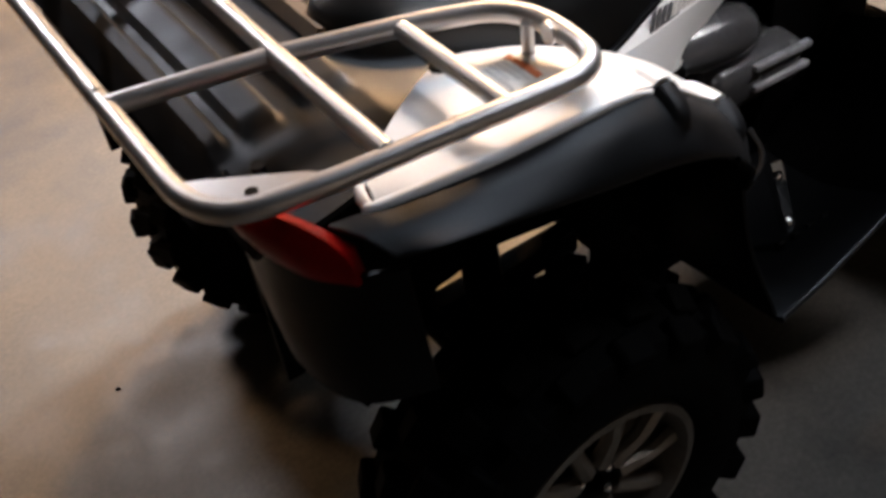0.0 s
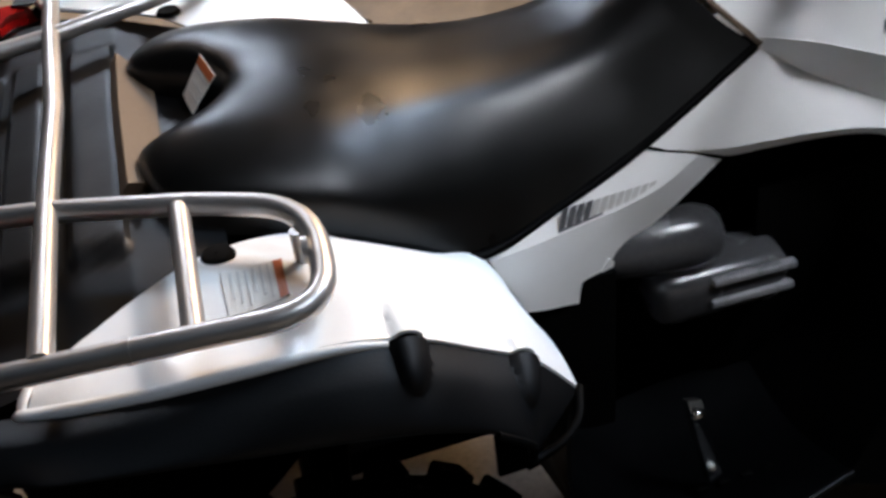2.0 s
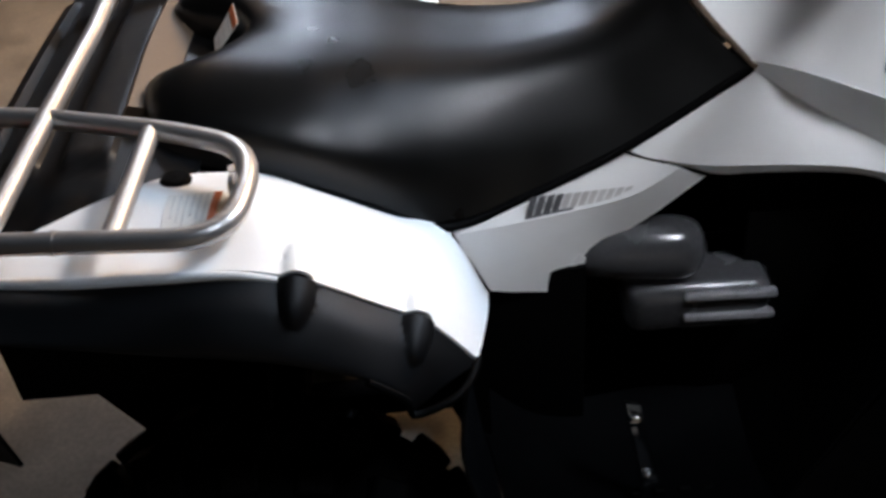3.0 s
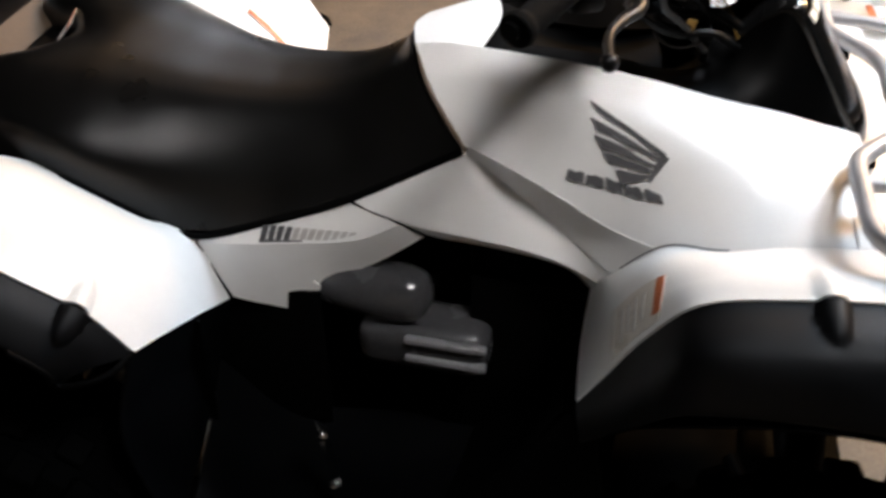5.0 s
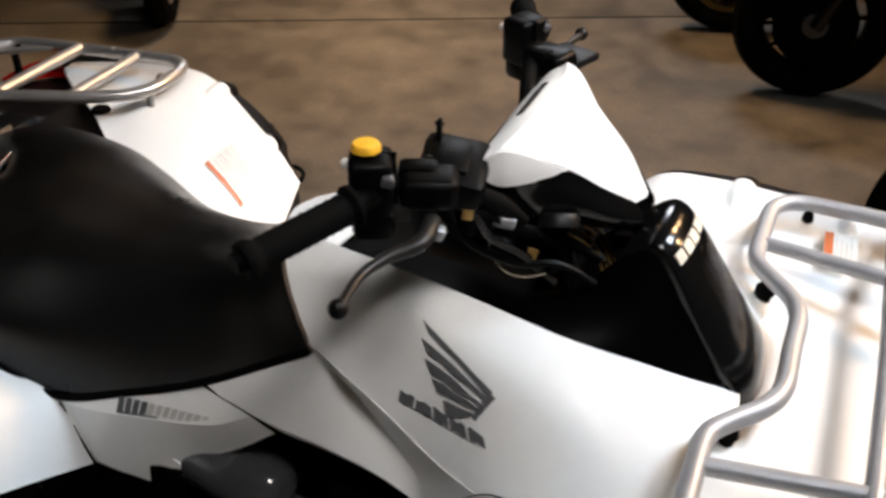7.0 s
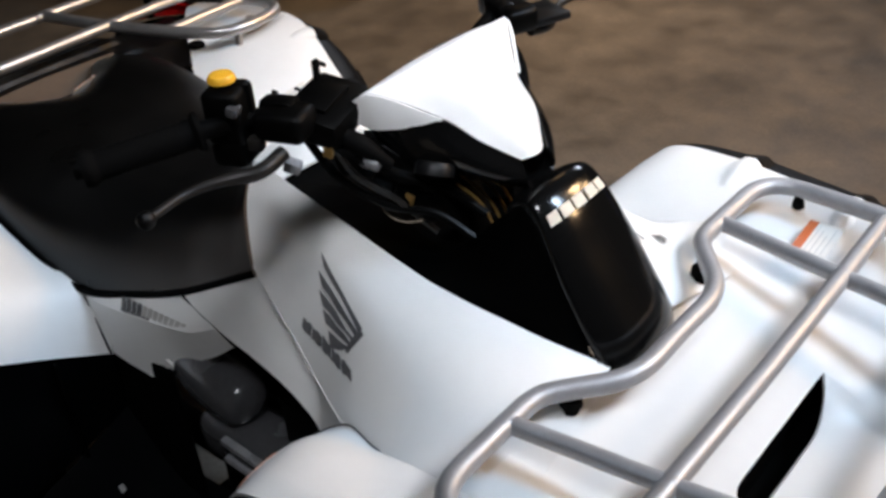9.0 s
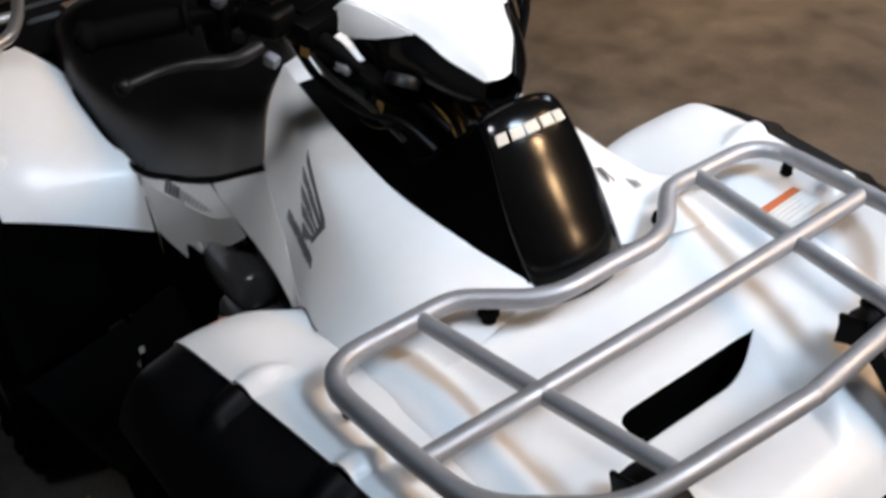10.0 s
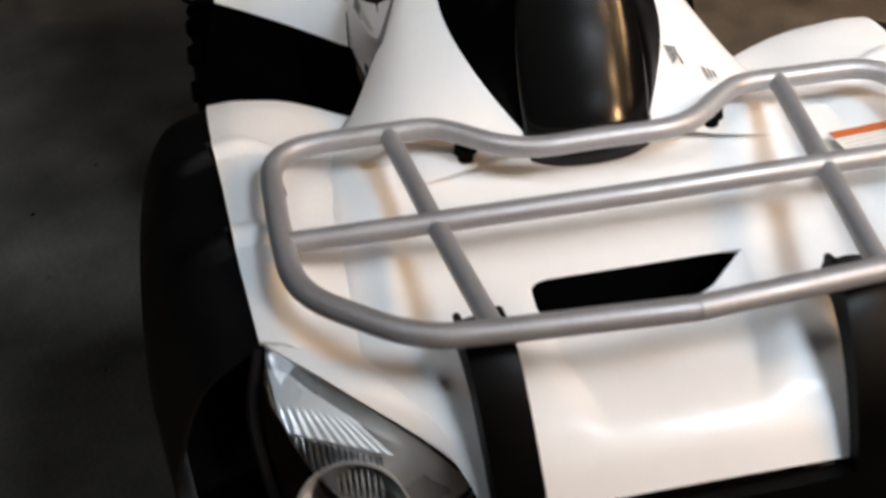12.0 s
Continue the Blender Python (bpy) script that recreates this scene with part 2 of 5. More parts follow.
def moulded(grid, nu, nv, ridges, thick=0.004):
    """A sheet with ridges moulded into it, each (point on the edge, its direction, half width, length, height)."""
    g = dense(grid, nu, nv)
    n = np.cross(np.gradient(g, axis=0), np.gradient(g, axis=1))
    n /= np.linalg.norm(n, axis=2, keepdims=True) + 1e-12
    n *= np.where(n[..., 2:] < 0, -1, 1)
    lift = np.zeros(g.shape[:2])
    for c, along, half, reach, high in ridges:
        w = g - np.asarray(c)
        u = w @ np.asarray(along)
        d = np.linalg.norm(w - u[..., None] * np.asarray(along), axis=2)
        taper = np.clip(1 - (d / reach) ** 2, 0, 1)
        r = np.clip(1 - (u / (half * np.sqrt(taper) + 1e-6)) ** 2, 0, 1)
        lift = np.maximum(lift, high * r ** 0.6 * taper ** 0.5)
    return skin(g + n * lift[..., None], thick)


def ridge_lines(edge, xs, s, half, reach, high):
    """Ridges that cross an edge line at each x of xs."""
    line = spline(edge, 200)
    out = []
    for x in xs:
        i = int(np.abs(line[:, 0] - x).argmin())
        along = line[i + 3] - line[i - 3]
        out.append((side([line[i]], s)[0], side([along / np.linalg.norm(along)], s)[0], half, reach, high))
    return out


def folded(lines, s, n=36):
    """A thin shell through lines that run along it, flat between them and creased on each."""
    lines = [spline(side(c, s), n) for c in lines]
    rows = [lines[0]]
    for a, b in zip(lines, lines[1:]):
        rows += [a + (b - a) * t for t in (0.25, 0.5, 0.75, 1.0)]
    bm = skin(np.swapaxes(np.array(rows), 0, 1), 0.0015)
    return bm


def sweep(bm, path, radius, seg=12, closed=False, caps=True):
    """A tube along the points of path; radius is one number or one a point."""
    p = np.asarray(path, float)
    n = len(p)
    radius = np.broadcast_to(radius, (n,))
    tan = np.roll(p, -1, 0) - np.roll(p, 1, 0) if closed else np.gradient(p, axis=0)
    tan /= np.linalg.norm(tan, axis=1, keepdims=True) + 1e-12
    up = np.array((0, 0, 1.0)) if abs(tan[0][2]) < 0.9 else np.array((1.0, 0, 0))
    rings = []
    for i in range(n):
        up = up - tan[i] * (up @ tan[i])
        up /= np.linalg.norm(up)
        right = np.cross(tan[i], up)
        rings.append([bm.verts.new(p[i] + radius[i] * (math.cos(a) * right + math.sin(a) * up))
                      for a in np.linspace(0, 2 * math.pi, seg, endpoint=False)])
    for i in range(n if closed else n - 1):
        a, b = rings[i], rings[(i + 1) % n]
        for k in range(seg):
            bm.faces.new((a[k], a[(k + 1) % seg], b[(k + 1) % seg], b[k]))
    if caps and not closed:
        bm.faces.new(rings[0][::-1])
        bm.faces.new(rings[-1])
    return bm


def rounded(path, fillet, closed=False, steps=7):
    """A polyline with its corners turned into arcs."""
    p = [np.asarray(q, float) for q in path]
    out = []
    n = len(p)
    for i in range(n):
        if not closed and i in (0, n - 1):
            out.append(p[i])
            continue
        a, b, c = p[i - 1], p[i], p[(i + 1) % n]
        r = fillet[i] if isinstance(fillet, (list, tuple)) else fillet
        r1, r2 = min(r, np.linalg.norm(a - b) * 0.49), min(r, np.linalg.norm(c - b) * 0.49)
        s, e = b + (a - b) / np.linalg.norm(a - b) * r1, b + (c - b) / np.linalg.norm(c - b) * r2
        for t in np.linspace(0, 1, steps):
            out.append((1 - t) ** 2 * s + 2 * t * (1 - t) * b + t * t * e)
    return out


def tube(path, radius, fillet=0.0, seg=12, closed=False):
    return sweep(bmesh.new(), rounded(path, fillet, closed) if fillet else path, radius, seg, closed)


def box(size, at=(0, 0, 0), bevel=0.006, turn=None, segments=2):
    bm = bmesh.new()
    bmesh.ops.create_cube(bm, size=1.0)
    for v in bm.verts:
        v.co = Vector((v.co.x * size[0], v.co.y * size[1], v.co.z * size[2]))
    if bevel:
        bmesh.ops.bevel(bm, geom=bm.edges[:], offset=bevel, segments=segments, profile=0.5, affect="EDGES")
    m = pose(*at, *(turn or (0, 0, 0)))
    bmesh.ops.transform(bm, matrix=m, verts=bm.verts)
    return bm


def ball(size, at, turn=(0, 0, 0), u=16, v=10):
    bm = bmesh.new()
    bmesh.ops.create_uvsphere(bm, u_segments=u, v_segments=v, radius=1.0)
    bmesh.ops.transform(bm, matrix=pose(*at, *turn) @ Matrix.Diagonal((*size, 1)), verts=bm.verts)
    return bm


def lathe(profile, seg=40, axis="y", closed=True):
    """A body of revolution round the y axis from (radius, y) pairs."""
    bm = bmesh.new()
    rings = []
    for k in range(seg):
        a = 2 * math.pi * k / seg
        rings.append([bm.verts.new((r * math.cos(a), y, r * math.sin(a))) for r, y in profile])
    m = len(profile)
    for k in range(seg):
        a, b = rings[k], rings[(k + 1) % seg]
        for i in range(m if closed else m - 1):
            j = (i + 1) % m
            bm.faces.new((a[i], a[j], b[j], b[i]))
    return bm


def outline_plate(points, thick, normal):
    """A flat plate from an outline of 3D points, thickened along normal."""
    bm = bmesh.new()
    n = np.asarray(normal, float) * thick
    a = [bm.verts.new(p) for p in points]
    b = [bm.verts.new(np.asarray(p, float) + n) for p in points]
    bm.faces.new(a[::-1])
    bm.faces.new(b)
    for i in range(len(a)):
        j = (i + 1) % len(a)
        bm.faces.new((a[i], a[j], b[j], b[i]))
    return bm


def thing(name, at, label, category, group="", kind=""):
    ob = new(name)
    ob.matrix_world = at
    return tagged(ob, label, category, group, kind)


# ---- the room ----
def slab(name, size, at, mat, label, category):
    ob = part(name, box(size, (0, 0, 0), 0), mat, smooth=False)
    ob.location = at
    return tagged(ob, label, category, kind="structure")


slab("floor", (16, 14, 0.2), (0, 1, -0.1), CONCRETE, "worn brown stained concrete showroom floor", "floor")
slab("wall_north", (16, 0.2, 4.3), (0, 8.1, 2.15), PLASTER, "plain painted showroom wall", "wall")
for size, at in (((6.56, 0.2, 4.3), (-4.72, -6.1, 2.15)), ((5.36, 0.2, 4.3), (5.32, -6.1, 2.15)), ((4.08, 0.2, 0.42), (0.6, -6.1, 0.21)), ((4.08, 0.2, 2.12), (0.6, -6.1, 3.24))):
    slab("wall_south", size, at, PLASTER, "plain painted showroom wall around the added unseen window", "wall")
# added glowing sheet behind the made-up south window
slab("backdrop", (14, 0.05, 6), (0.6, -9.0, 2.6), FILL_BACKDROP, "plain warm fill glow behind the added unseen window", "backdrop")
slab("wall_east", (0.2, 14, 4.3), (8.1, 1, 2.15), PLASTER, "plain painted showroom wall", "wall")
slab("wall_west", (0.2, 14, 4.3), (-8.1, 1, 2.15), PLASTER, "plain painted showroom wall", "wall")
slab("ceiling", (16.4, 14.4, 0.2), (0, 1, 4.4), CEIL, "plain painted showroom ceiling", "ceiling")

# housings out of view; the one over the floor behind is made up
for kind, eye, target, sx, sy, watts, colour, spread in LAMPS:
    cl = thing("ceiling_light", look(eye, target), "unseen rectangular ceiling light aimed at the vehicles and floor", "ceiling light", "ceiling lights")
    part("housing", box((sx + 0.06, sy + 0.06, 0.06), (0, 0, 0.035), 0.006), ALU, cl)
    part("diffuser", box((sx, sy, 0.012), (0, 0, 0.0), 0.002), COOL_PANEL if kind == "cool" else WARM_PANEL, cl)
    up = cl.matrix_world.inverted() @ Vector((eye[0], eye[1], 4.3))
    part("hanger", tube([(0, 0, 0.06), tuple(up)], 0.008, seg=8), ALU, cl)

# added window, never in view, that frames the warm south fill
win = thing("added_window", pose(0.6, -6.1, 1.3), "wide added unseen window with a dark metal frame", "window", kind="structure")
for x, z, w, h in ((0, 0.84, 4.08, 0.08), (0, -0.84, 4.08, 0.08), (-2.0, 0, 0.08, 1.6), (2.0, 0, 0.08, 1.6), (-0.66, 0, 0.05, 1.6), (0.66, 0, 0.05, 1.6)):
    part("window_frame", box((w, 0.10, h), (x, 0, z), 0.006), DEEP, win)
for x in (-1.32, 0, 1.32):
    pane = part("pane", box((1.28, 0.006, 1.58), (x, -0.02, 0), 0), CLEAR, win, smooth=False)
    pane.visible_shadow = False

# ---- the quad bike; its own z = 0 lies 7 cm over the floor ----
quad = thing("quad_bike", pose(0, 0, 0.07), "white and black four-wheeled quad bike with silver racks", "quad bike")


# -- wheels --
LUGS = {}


def wheel(x, y, radius, width, name="wheel"):
    """A knobbly tyre on a cast rim, its outer face towards the sign of y."""
    s = 1 if y > 0 else -1
    w = new(name)
    w.parent = quad
    w.matrix_local = pose(x, y, radius - 0.07, 0, 0, 0 if s > 0 else 180)
    h = width / 2
    rr = 0.165
    tyre = lathe([(rr, -h * 0.72), (rr + 0.03, -h * 0.95), (radius - 0.075, -h), (radius - 0.028, -h * 0.84), (radius - 0.014, 0),
                  (radius - 0.028, h * 0.84), (radius - 0.075, h), (rr + 0.03, h * 0.95), (rr, h * 0.72)], 48)
    ty = part("tyre", tyre, RUBBER, w)
    me = LUGS.get(h)
    for k in range(20):
        a = 2 * math.pi * k / 20
        for j, yy in enumerate((-0.80, -0.30, 0.30, 0.80)):
            sink = 0.012 if abs(yy) > 0.5 else 0.0
            m = Matrix.Rotation(-a - (0.157 if j % 2 else 0), 4, "Y") @ pose(radius - 0.020 - sink, yy * h, 0, 0, 0, 25 * (1 if yy > 0 else -1))
            if me is None:
                lug = part("tread_lug", box((0.040, h * 0.40, 0.048), (0, 0, 0), 0.004, segments=1), RUBBER, ty, smooth=False)
                me = LUGS[h] = lug.data
            else:
                lug = new("tread_lug", me)
                lug.parent = ty
            lug.matrix_local = m
    rim = lathe([(rr + 0.004, h * 0.72), (rr + 0.002, h * 0.84), (rr - 0.010, h * 0.85), (rr - 0.016, h * 0.68), (rr - 0.022, h * 0.2),
                 (rr - 0.03, -h * 0.6), (rr, -h * 0.7), (rr + 0.004, 0)], 48)
    part("rim", rim, RIM, w)
    for k in range(10):
        a = 2 * math.pi * k / 10
        m = Matrix.Rotation(-a, 4, "Y")
        bm = tube([m @ Vector((0.045, h * 0.55, 0)), m @ Vector((0.10, h * 0.62, 0)), m @ Vector((rr - 0.016, h * 0.55, 0))], [0.016, 0.013, 0.017], seg=8)
        part("spoke", bm, RIM, w)
    part("hub", lathe([(0.055, -h * 0.2), (0.055, h * 0.48), (0.04, h * 0.55), (0.02, h * 0.55), (0.02, -h * 0.2)], 24), DEEP, w)
    for k in range(4):
        a = 2 * math.pi * (k + 0.5) / 4
        part("wheel_nut", ball((0.009, 0.012, 0.009), (0.035 * math.cos(a), h * 0.55, 0.035 * math.sin(a)), u=8, v=6), CHROME, w)
    return w


wheel(-0.68, -0.470, 0.310, 0.22)
wheel(-0.68, 0.470, 0.310, 0.22)
wheel(0.60, -0.46, 0.310, 0.20)
wheel(0.60, 0.46, 0.310, 0.20)

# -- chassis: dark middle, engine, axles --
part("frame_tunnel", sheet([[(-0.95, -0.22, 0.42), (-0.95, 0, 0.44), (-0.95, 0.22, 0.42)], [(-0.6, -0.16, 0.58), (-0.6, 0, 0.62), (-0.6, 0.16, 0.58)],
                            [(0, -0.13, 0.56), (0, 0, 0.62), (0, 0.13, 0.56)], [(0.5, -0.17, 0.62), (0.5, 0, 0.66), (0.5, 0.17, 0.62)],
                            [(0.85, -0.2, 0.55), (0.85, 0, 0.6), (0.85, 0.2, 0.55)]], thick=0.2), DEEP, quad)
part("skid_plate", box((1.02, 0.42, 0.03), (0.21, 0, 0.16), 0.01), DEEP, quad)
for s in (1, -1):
    # two added black panels that hide the lit floor behind; not known parts
    part("frame_gap_screen", box((0.20, 0.012, 0.36), (-0.305, s * 0.205, 0.40), 0.004), DEEP, quad)
    part("engine_gap_screen", box((0.26, 0.012, 0.40), (0.165, s * 0.165, 0.42), 0.004), DEEP, quad)
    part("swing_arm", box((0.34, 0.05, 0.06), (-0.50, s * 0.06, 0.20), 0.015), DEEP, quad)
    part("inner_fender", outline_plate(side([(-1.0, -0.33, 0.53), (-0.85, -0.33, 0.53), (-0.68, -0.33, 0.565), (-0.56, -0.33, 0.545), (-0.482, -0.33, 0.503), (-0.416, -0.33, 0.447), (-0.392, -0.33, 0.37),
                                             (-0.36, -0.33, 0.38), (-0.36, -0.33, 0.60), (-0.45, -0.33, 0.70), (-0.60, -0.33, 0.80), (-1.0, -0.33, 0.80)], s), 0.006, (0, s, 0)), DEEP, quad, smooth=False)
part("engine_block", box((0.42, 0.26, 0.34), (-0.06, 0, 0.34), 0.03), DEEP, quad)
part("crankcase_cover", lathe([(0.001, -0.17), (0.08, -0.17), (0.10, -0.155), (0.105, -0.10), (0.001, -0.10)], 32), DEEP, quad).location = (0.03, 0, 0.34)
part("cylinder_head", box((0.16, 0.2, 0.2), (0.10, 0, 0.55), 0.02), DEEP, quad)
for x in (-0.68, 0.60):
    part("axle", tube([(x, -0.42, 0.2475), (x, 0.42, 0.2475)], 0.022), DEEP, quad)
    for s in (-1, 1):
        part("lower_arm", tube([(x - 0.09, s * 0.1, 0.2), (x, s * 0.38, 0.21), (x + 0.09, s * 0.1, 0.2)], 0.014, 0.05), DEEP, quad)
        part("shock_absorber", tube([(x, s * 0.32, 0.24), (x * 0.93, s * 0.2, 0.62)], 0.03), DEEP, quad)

# -- grey engine covers seen under the seat --
part("intake_duct", sweep(bmesh.new(), spline([(-0.24, -0.15, 0.575), (-0.18, -0.165, 0.577), (-0.10, -0.172, 0.575), (-0.045, -0.175, 0.572), (-0.026, -0.176, 0.571)], 20),
                          spline([[0.032], [0.044], [0.05], [0.042], [0.012]], 20)[:, 0], 20), GREY, quad)
part("duct_clip", ball((0.012, 0.01, 0.01), (-0.12, -0.17, 0.628)), GREY, quad)
part("belt_cover", box((0.22, 0.10, 0.095), (-0.037, -0.175, 0.487), 0.030, (4, 2, 0), 4), GREY, quad)
for dz in (0.028, -0.012):
    part("cover_rib", box((0.135, 0.016, 0.014), (0.004, -0.226, 0.490 + dz), 0.005, (0, 2, 0)), RIB, quad, "pale rib with its highlight put into the colour")
part("shift_lever", outline_plate([(-0.178, -0.36, 0.46), (-0.160, -0.365, 0.46), (-0.133, -0.39, 0.325), (-0.153, -0.392, 0.318)], 0.012, (0.3, -0.9, 0.3)), CHROME, quad)
for x, y, z in ((-0.163, -0.378, 0.435), (-0.146, -0.40, 0.34)):
    part("lever_bolt", ball((0.011, 0.007, 0.011), (x, y, z), u=8, v=6), CHROME, quad)

# -- footwells --
for s in (1, -1):
    part("footwell", sheet([side([(-0.40, -0.20, 0.40), (-0.36, -0.38, 0.38), (-0.335, -0.548, 0.362)], s), side([(-0.28, -0.18, 0.28), (-0.25, -0.36, 0.285), (-0.24, -0.528, 0.345)], s),
                             side([(-0.10, -0.16, 0.27), (-0.10, -0.34, 0.28), (-0.10, -0.508, 0.354)], s), side([(0.05, -0.16, 0.27), (0.03, -0.32, 0.285), (0.012, -0.488, 0.366)], s)], 26, 12, 0.006), FOOT, quad)
    part("footwell_lip", tube(side(spline([(-0.335, -0.550, 0.362), (-0.24, -0.530, 0.346), (-0.10, -0.510, 0.355), (0.012, -0.490, 0.368)], 24), s), 0.005), BLACK, quad)
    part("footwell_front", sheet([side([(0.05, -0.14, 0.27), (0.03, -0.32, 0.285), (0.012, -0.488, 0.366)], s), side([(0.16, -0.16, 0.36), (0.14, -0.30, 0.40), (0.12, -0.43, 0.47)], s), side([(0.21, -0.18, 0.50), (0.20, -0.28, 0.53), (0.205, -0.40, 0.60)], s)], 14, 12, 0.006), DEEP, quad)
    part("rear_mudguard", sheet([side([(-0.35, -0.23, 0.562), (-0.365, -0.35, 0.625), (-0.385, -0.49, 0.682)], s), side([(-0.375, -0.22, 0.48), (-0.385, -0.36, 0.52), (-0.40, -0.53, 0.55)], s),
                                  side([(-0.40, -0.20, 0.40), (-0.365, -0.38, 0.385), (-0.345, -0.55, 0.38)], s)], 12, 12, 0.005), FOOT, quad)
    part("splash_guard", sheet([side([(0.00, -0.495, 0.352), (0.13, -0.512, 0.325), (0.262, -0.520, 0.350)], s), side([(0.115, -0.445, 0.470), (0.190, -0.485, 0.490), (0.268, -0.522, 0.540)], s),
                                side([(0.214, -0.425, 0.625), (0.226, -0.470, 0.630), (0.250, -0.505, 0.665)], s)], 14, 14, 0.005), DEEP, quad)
    for k in range(5):
        part("foot_peg_tooth", box((0.018, 0.012, 0.02), (-0.16 + 0.035 * k, s * 0.40, 0.30), 0.003), DEEP, quad)

# -- rear body --
FENDER_IN = [(-0.89, -0.440, 0.866), (-0.80, -0.365, 0.866), (-0.72, -0.312, 0.860), (-0.63, -0.252, 0.815), (-0.56, -0.245, 0.778), (-0.47, -0.235, 0.722), (-0.397, -0.220, 0.675), (-0.348, -0.228, 0.565)]
FENDER_MID = [(-0.895, -0.455, 0.867), (-0.80, -0.415, 0.868), (-0.715, -0.375, 0.868), (-0.63, -0.35, 0.860), (-0.56, -0.34, 0.829), (-0.475, -0.33, 0.773), (-0.410, -0.32, 0.708), (-0.355, -0.33, 0.620)]
FENDER_RIM = [(-0.898, -0.468, 0.868), (-0.80, -0.465, 0.866), (-0.71, -0.455, 0.862), (-0.62, -0.45, 0.875), (-0.555, -0.44, 0.858), (-0.48, -0.43, 0.806), (-0.420, -0.42, 0.742), (-0.366, -0.42, 0.662)]
FENDER_OUT = [(-0.902, -0.483, 0.864), (-0.80, -0.507, 0.872), (-0.70, -0.519, 0.878), (-0.615, -0.522, 0.876), (-0.55, -0.516, 0.852), (-0.486, -0.503, 0.803), (-0.427, -0.492, 0.755), (-0.377, -0.486, 0.688)]
FLARE_MID = [(-0.94, -0.525, 0.87), (-0.891, -0.535, 0.868), (-0.795, -0.549, 0.865), (-0.7, -0.557, 0.86), (-0.613, -0.558, 0.85), (-0.55, -0.554, 0.828), (-0.49, -0.544, 0.787), (-0.443, -0.535, 0.743), (-0.416, -0.527, 0.692)]
FLARE_LOW = [(-0.925, -0.562, 0.86), (-0.88, -0.577, 0.86), (-0.79, -0.582, 0.846), (-0.7, -0.585, 0.83), (-0.61, -0.585, 0.812), (-0.55, -0.583, 0.792), (-0.495, -0.576, 0.759), (-0.458, -0.568, 0.719), (-0.455, -0.557, 0.684)]
for s in (1, -1):
    scoops = ridge_lines(FENDER_OUT, (-0.556, -0.437), s, 0.021, 0.056, 0.010)
    fender = part("rear_fender", moulded(np.swapaxes([side(c, s) for c in (FENDER_IN, FENDER_MID, FENDER_RIM, FENDER_OUT)], 0, 1), 140, 48, [(*r[:2], 0.017, 0.055, 0.010) for r in scoops]), WHITE, quad)
    rim_line = [np.array(p) + (0, 0, -0.004) for p in ((-0.80, -0.365, 0.866), (-0.89, -0.440, 0.866), (-0.905, -0.460, 0.864), (-0.907, -0.478, 0.862))] + [np.array(p) + (0, -0.003, -0.005) for p in FENDER_OUT[:5]]
    part("fender_lip", sweep(bmesh.new(), side(spline(rim_line, 50), s), spline([[0.003], [0.005], [0.007], [0.007], [0.008], [0.008], [0.007], [0.005], [0.003]], 50)[:, 0], 10), WHITE, fender)
    top = [(-0.955, -0.478, 0.868)] + FENDER_OUT
    top = [np.array(p) + (0, -0.002, -0.004) for p in top]
    lip = [np.array(p) + (0, 0.02, -0.012) for p in FLARE_LOW]
    flare = part("fender_flare", moulded(np.swapaxes([side(c, s) for c in (top, FLARE_MID, FLARE_LOW, lip)], 0, 1), 150, 44, [(*r[:4], 0.014) for r in scoops]), BLACK, quad, "textured black plastic flare")
    part("flare_lip", sweep(bmesh.new(), side(spline([(-0.376, -0.490, 0.691), (-0.392, -0.526, 0.686), (-0.418, -0.548, 0.683), (-0.454, -0.559, 0.682), (-0.459, -0.5695, 0.717), (-0.496, -0.5775, 0.757)], 24), s), 0.0045, 8), DEEP, flare)
    part("taillight", sheet([side([(-1.000, -0.372, 0.862), (-1.004, -0.374, 0.852), (-0.998, -0.376, 0.844)], s), side([(-0.992, -0.41, 0.868), (-1.000, -0.417, 0.851), (-0.993, -0.424, 0.834)], s),
                               side([(-0.972, -0.465, 0.870), (-0.980, -0.475, 0.848), (-0.972, -0.482, 0.826)], s), side([(-0.945, -0.510, 0.852), (-0.944, -0.516, 0.836), (-0.942, -0.518, 0.820)], s)], 20, 12, 0.02), RED, quad, "dark red plastic taillight lens")
    part("rear_panel", sheet([side([(-0.985, -0.30, 0.845), (-0.992, -0.31, 0.74), (-0.985, -0.31, 0.66)], s), side([(-0.990, -0.42, 0.833), (-1.005, -0.42, 0.73), (-1.0, -0.42, 0.645)], s),
                              side([(-0.965, -0.50, 0.822), (-0.976, -0.505, 0.72), (-0.972, -0.502, 0.635)], s), side([(-0.915, -0.555, 0.838), (-0.908, -0.555, 0.73), (-0.90, -0.548, 0.645)], s)], 20, 14, 0.005), FOOT, quad, "dull dark plastic rear corner")

# deck behind the seat, with ribs across
def plate(v, a, b, soft):
    return float(np.interp(v, (a, a + soft, b - soft, b), (0, 1, 1, 0)))


rows = []
